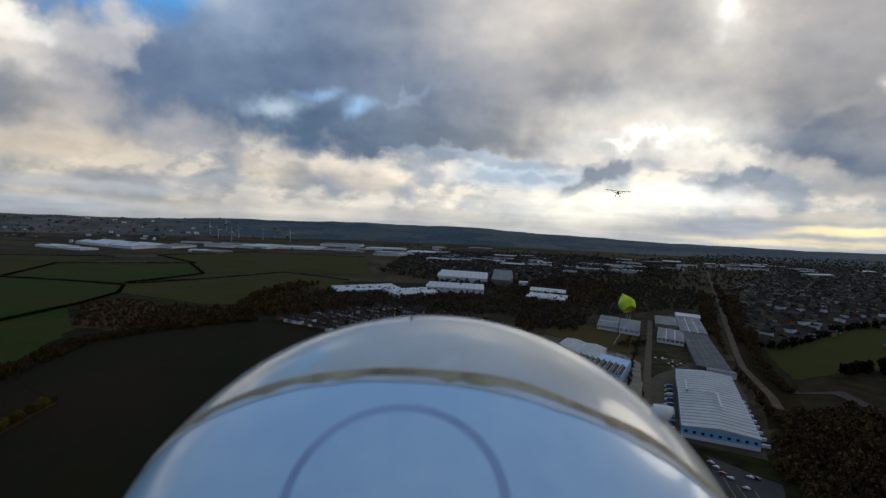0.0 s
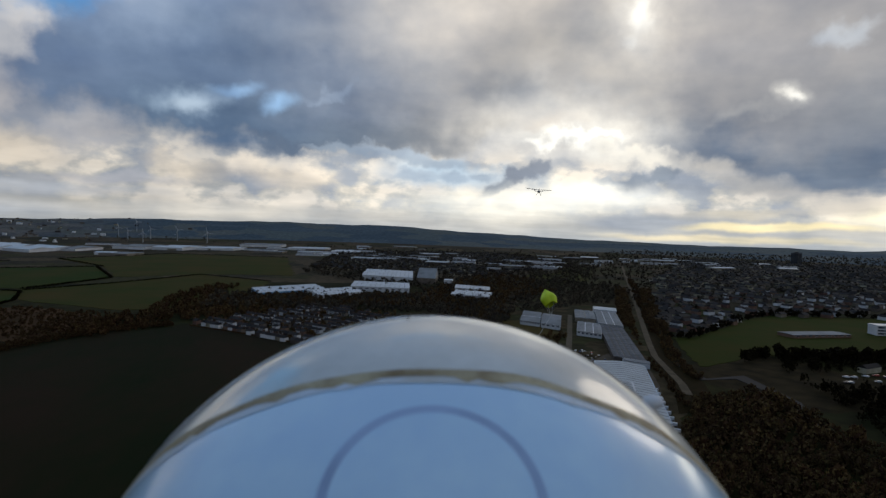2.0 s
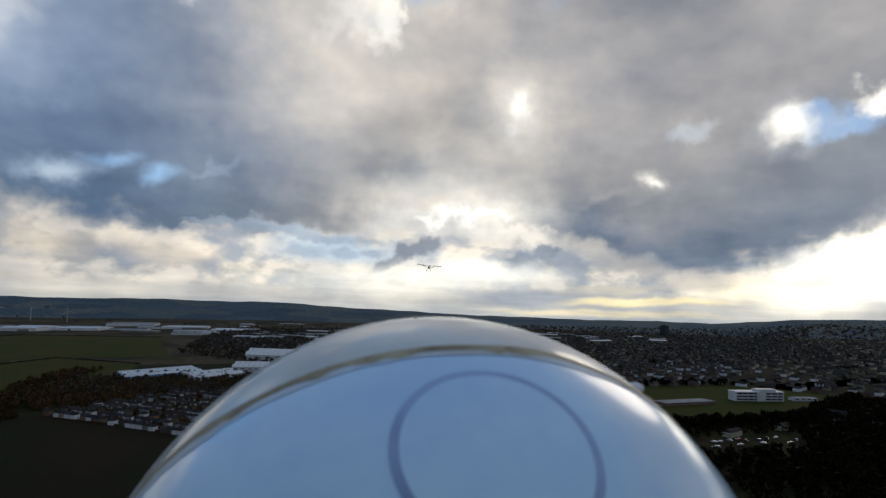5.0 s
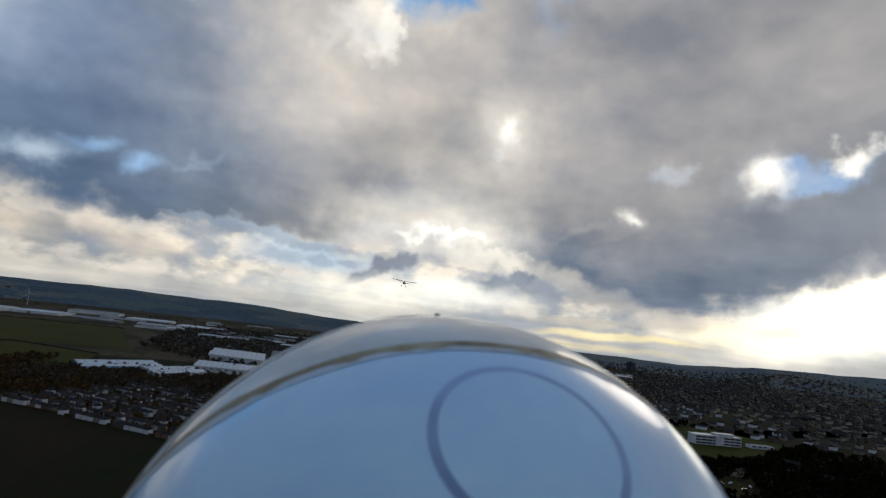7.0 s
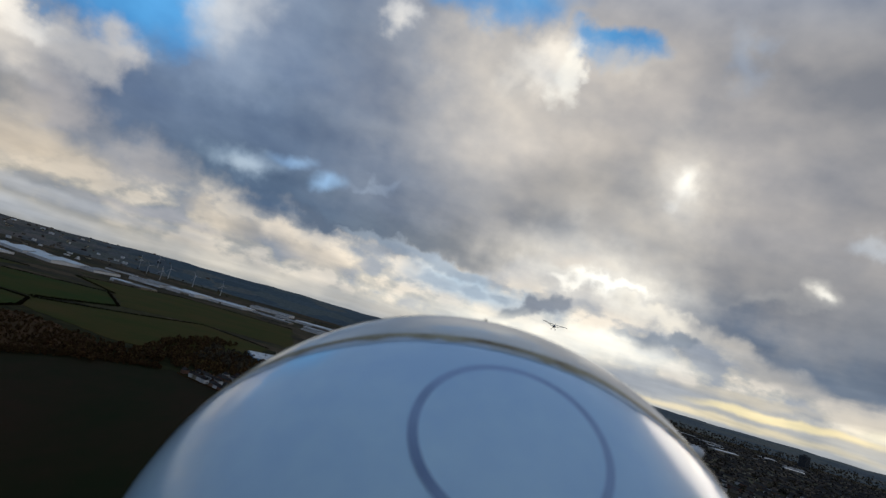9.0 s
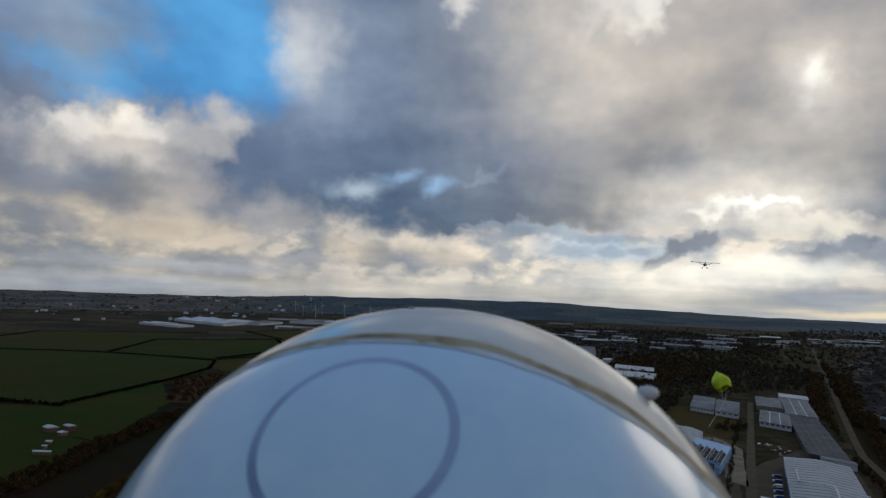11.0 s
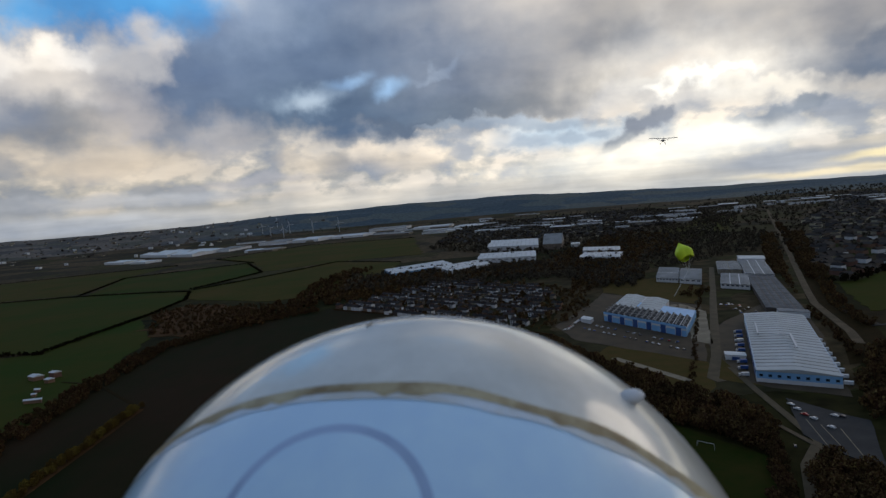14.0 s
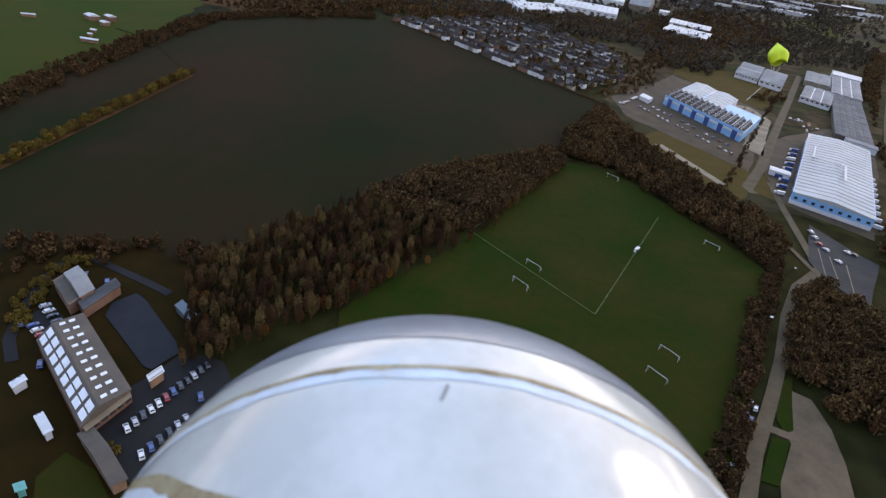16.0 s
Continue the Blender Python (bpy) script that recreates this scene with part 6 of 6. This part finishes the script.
def tape_ring(axis, lo, hi, grow, seed, wave=0.006, top_only=False, seg=220):
    """Hand-laid tape round the nose: its two edges waver and here and there run down in drips."""
    rng = random.Random(seed)
    n = Vector(axis).normalized()
    e1 = n.orthogonal().normalized()
    e2 = n.cross(e1)
    waves = [(rng.randint(2, 23), rng.uniform(0, 6.3), rng.uniform(0.3, 1)) for _ in range(9)]
    drips = [(rng.uniform(0, math.tau), rng.uniform(0.02, 0.05), rng.uniform(0.5, 2.2)) for _ in range(34)]
    bm = bmesh.new()
    rings = [[], [], []]
    for i in range(seg):
        a = i * math.tau / seg
        w = wave * sum(k * math.sin(m * a + p) for m, p, k in waves) / 3
        low = lo + w * 0.6 - wave * max([0] + [d * max(0, 1 - abs((a - c + math.pi) % math.tau - math.pi) / h) for c, h, d in drips])
        high = hi + w
        for ring, h in zip(rings, (low, (low + high) / 2, high)):
            r = math.sqrt(1 - h * h)
            ring.append(bm.verts.new((n * h + (e1 * math.cos(a) + e2 * math.sin(a)) * r) * grow * NOSE_SIZE.x))
    for a, b in zip(rings, rings[1:]):
        for i in range(seg):
            j = (i + 1) % seg
            f = bm.faces.new((a[i], a[j], b[j], b[i]))
            f.smooth = True
    if top_only:
        bmesh.ops.delete(bm, geom=[v for v in bm.verts if v.co.y < 0.55 * NOSE_SIZE.y], context="VERTS")
    return bm


part("fuselage", nose_cap(SEAM, -1.0, 0.045, 48, 1.0, 96), M_POD, glider, "glossy white shell, reflected sky blue put into its colour")
part("nose_cone", nose_cap(SEAM, 0.045, 1.0, 40, 1.0, 96), M_NOSECAP, glider, "milky clear nose cone")
part("tape_joint", tape_ring(SEAM, 0.026, 0.056, 1.0026, 1, 0.010), M_TAPE, glider, "yellowed tape round the joint")
part("tape_edge", tape_ring(SEAM, 0.000, 0.040, 1.0016, 2), M_TAPEWHITE, glider, "whitish worn tape edge")
part("tape_strip", tape_ring(FRONT, 0.036, 0.054, 1.0026, 3, top_only=True), M_TAPE, glider, "yellowed tape over the tip")
part("tape_strip_edge", tape_ring(FRONT, 0.000, 0.040, 1.0016, 4, top_only=True), M_TAPEWHITE, glider, "whitish worn tape over the tip")
part("nose_tip", nose_cap(FRONT, 0.20, 1.0, 40, 1.0022, 160), M_TIP, glider, "grey clear tip of the nose")
part("sight_mark", tube(bmesh.new(), (-0.0010, 0.1003, -0.0035), (-0.0009, 0.1003, 0.0015), 0.00035, 0.00025, 8), M_MIDROOF, glider, "small grey upright mark")
part("hatch_joint", nose_cap(HATCH, 0.9738, 0.9785, 2, 1.0016, 160), M_GROOVE, glider, "thin grey round hatch joint")
part("hatch", nose_cap(HATCH, 0.9785, 1.0, 10, 1.0016, 96), M_POD, glider, "round flush hatch")


def knob():
    bm = bmesh.new()
    bmesh.ops.create_icosphere(bm, subdivisions=3, radius=0.0026)
    for v in bm.verts:
        v.co = Vector((v.co.x * 1.3, v.co.y * 0.8, v.co.z)) + Vector((0.692, 0.722, 0.045)) * 0.1008
    for f in bm.faces:
        f.smooth = True
    return bm


part("tape_knob", knob(), M_SHEET, glider, "small white lug on the joint")


def bearing(az, el, r):
    a, e = radians(az), radians(el)
    return Vector((math.sin(a) * math.cos(e), math.cos(a) * math.cos(e), math.sin(e))) * r + Vector((0, 0, 120))


def tug():
    at = bearing(16.3, 3.6, 52)
    root = new("tow_plane")
    root.matrix_world = pose(*at, 3, 4, -14)
    tagged(root, "high-wing model tow plane flying away, dark against cloud", "aircraft")
    bm = bmesh.new()
    for y0, y1, r0, r1 in ((0.75, 0.45, 0.07, 0.12), (0.45, -0.2, 0.12, 0.12), (-0.2, -1.0, 0.12, 0.04)):
        tube(bm, (0, y0, 0), (0, y1, 0), r0, r1, 10)
    part("fuselage", bm, M_TUG, root)
    for s in (-1, 1):
        bm = bmesh.new()
        box(bm, 0, -0.18, 0.13, 1.08, 0.17, 0.17, 0.012)
        for v in bm.verts:
            v.co = Vector((v.co.x * s, v.co.y, v.co.z + v.co.x * 0.05))
        bmesh.ops.recalc_face_normals(bm, faces=bm.faces)
        part("wing", bm, M_TUG, root)
        part("strut", tube(bmesh.new(), (s * 0.08, 0, -0.06), (s * 0.55, 0, 0.15), 0.012, 0.012, 6), M_TUG, root)
        part("wheel", tube(bmesh.new(), (s * 0.18 - 0.02, 0.2, -0.26), (s * 0.18 + 0.02, 0.2, -0.26), 0.07, 0.07, 12), M_TYRE, root)
        part("undercarriage_leg", tube(bmesh.new(), (s * 0.05, 0.2, -0.08), (s * 0.18, 0.2, -0.26), 0.012, 0.012, 6), M_TUG, root)
    part("tailplane", box(bmesh.new(), -0.36, -1.05, 0.0, 0.36, -0.85, 0.025, 0.006), M_TUG, root)
    part("fin", box(bmesh.new(), -0.012, -1.08, 0.0, 0.012, -0.85, 0.26, 0.005), M_TUG, root)


tug()


def tow_chute():
    at = bearing(17.6, -6.4, 19.0)
    root = new("tow_parachute")
    root.matrix_world = Matrix.Translation(at)
    tagged(root, "fluorescent yellow tow-line parachute trailing a cord", "parachute")
    bm = bmesh.new()
    seg, rings = 24, []
    way = Vector((-0.25, 0.45, 0.85)).normalized()
    e1 = way.orthogonal().normalized()
    e2 = way.cross(e1)
    for k in range(13):
        t = k / 12
        r = 0.27 * math.sin(min(1, t * 1.5) * math.pi / 2) * (1 - 0.55 * max(0, t - 0.5) ** 1.2)
        h = 0.26 - 0.52 * t
        row = []
        for i in range(seg):
            a = i * math.tau / seg
            rr = r * (1 + 0.05 * math.cos(a * 4 + 0.6) + 0.05 * math.cos(a * 9) * t)
            row.append(bm.verts.new(way * (h + 0.03 * math.cos(a * 3 + 1)) + (e1 * math.cos(a) + e2 * math.sin(a)) * rr))
        rings.append(row)
    for a, b in zip(rings, rings[1:]):
        for i in range(seg):
            j = (i + 1) % seg
            bm.faces.new((a[i], b[i], b[j], a[j]))
    bmesh.ops.remove_doubles(bm, verts=bm.verts, dist=1e-4)
    bmesh.ops.solidify(bm, geom=bm.faces, thickness=0.004)
    for f in bm.faces:
        f.smooth = True
    part("canopy", bm, M_CHUTE, root)
    low = -way * 0.55 + Vector((-0.1, 0, -0.1))
    for i in range(6):
        a = i * math.tau / 6
        part("shroud_line", tube(bmesh.new(), way * -0.25 + (e1 * math.cos(a) + e2 * math.sin(a)) * 0.18, low, 0.003, 0.003, 5), M_CORD, root)
    part("tow_cord", tube(bmesh.new(), low, low + Vector((-0.7, -0.9, -0.55)), 0.006, 0.006, 6), M_CORD, root)


tow_chute()
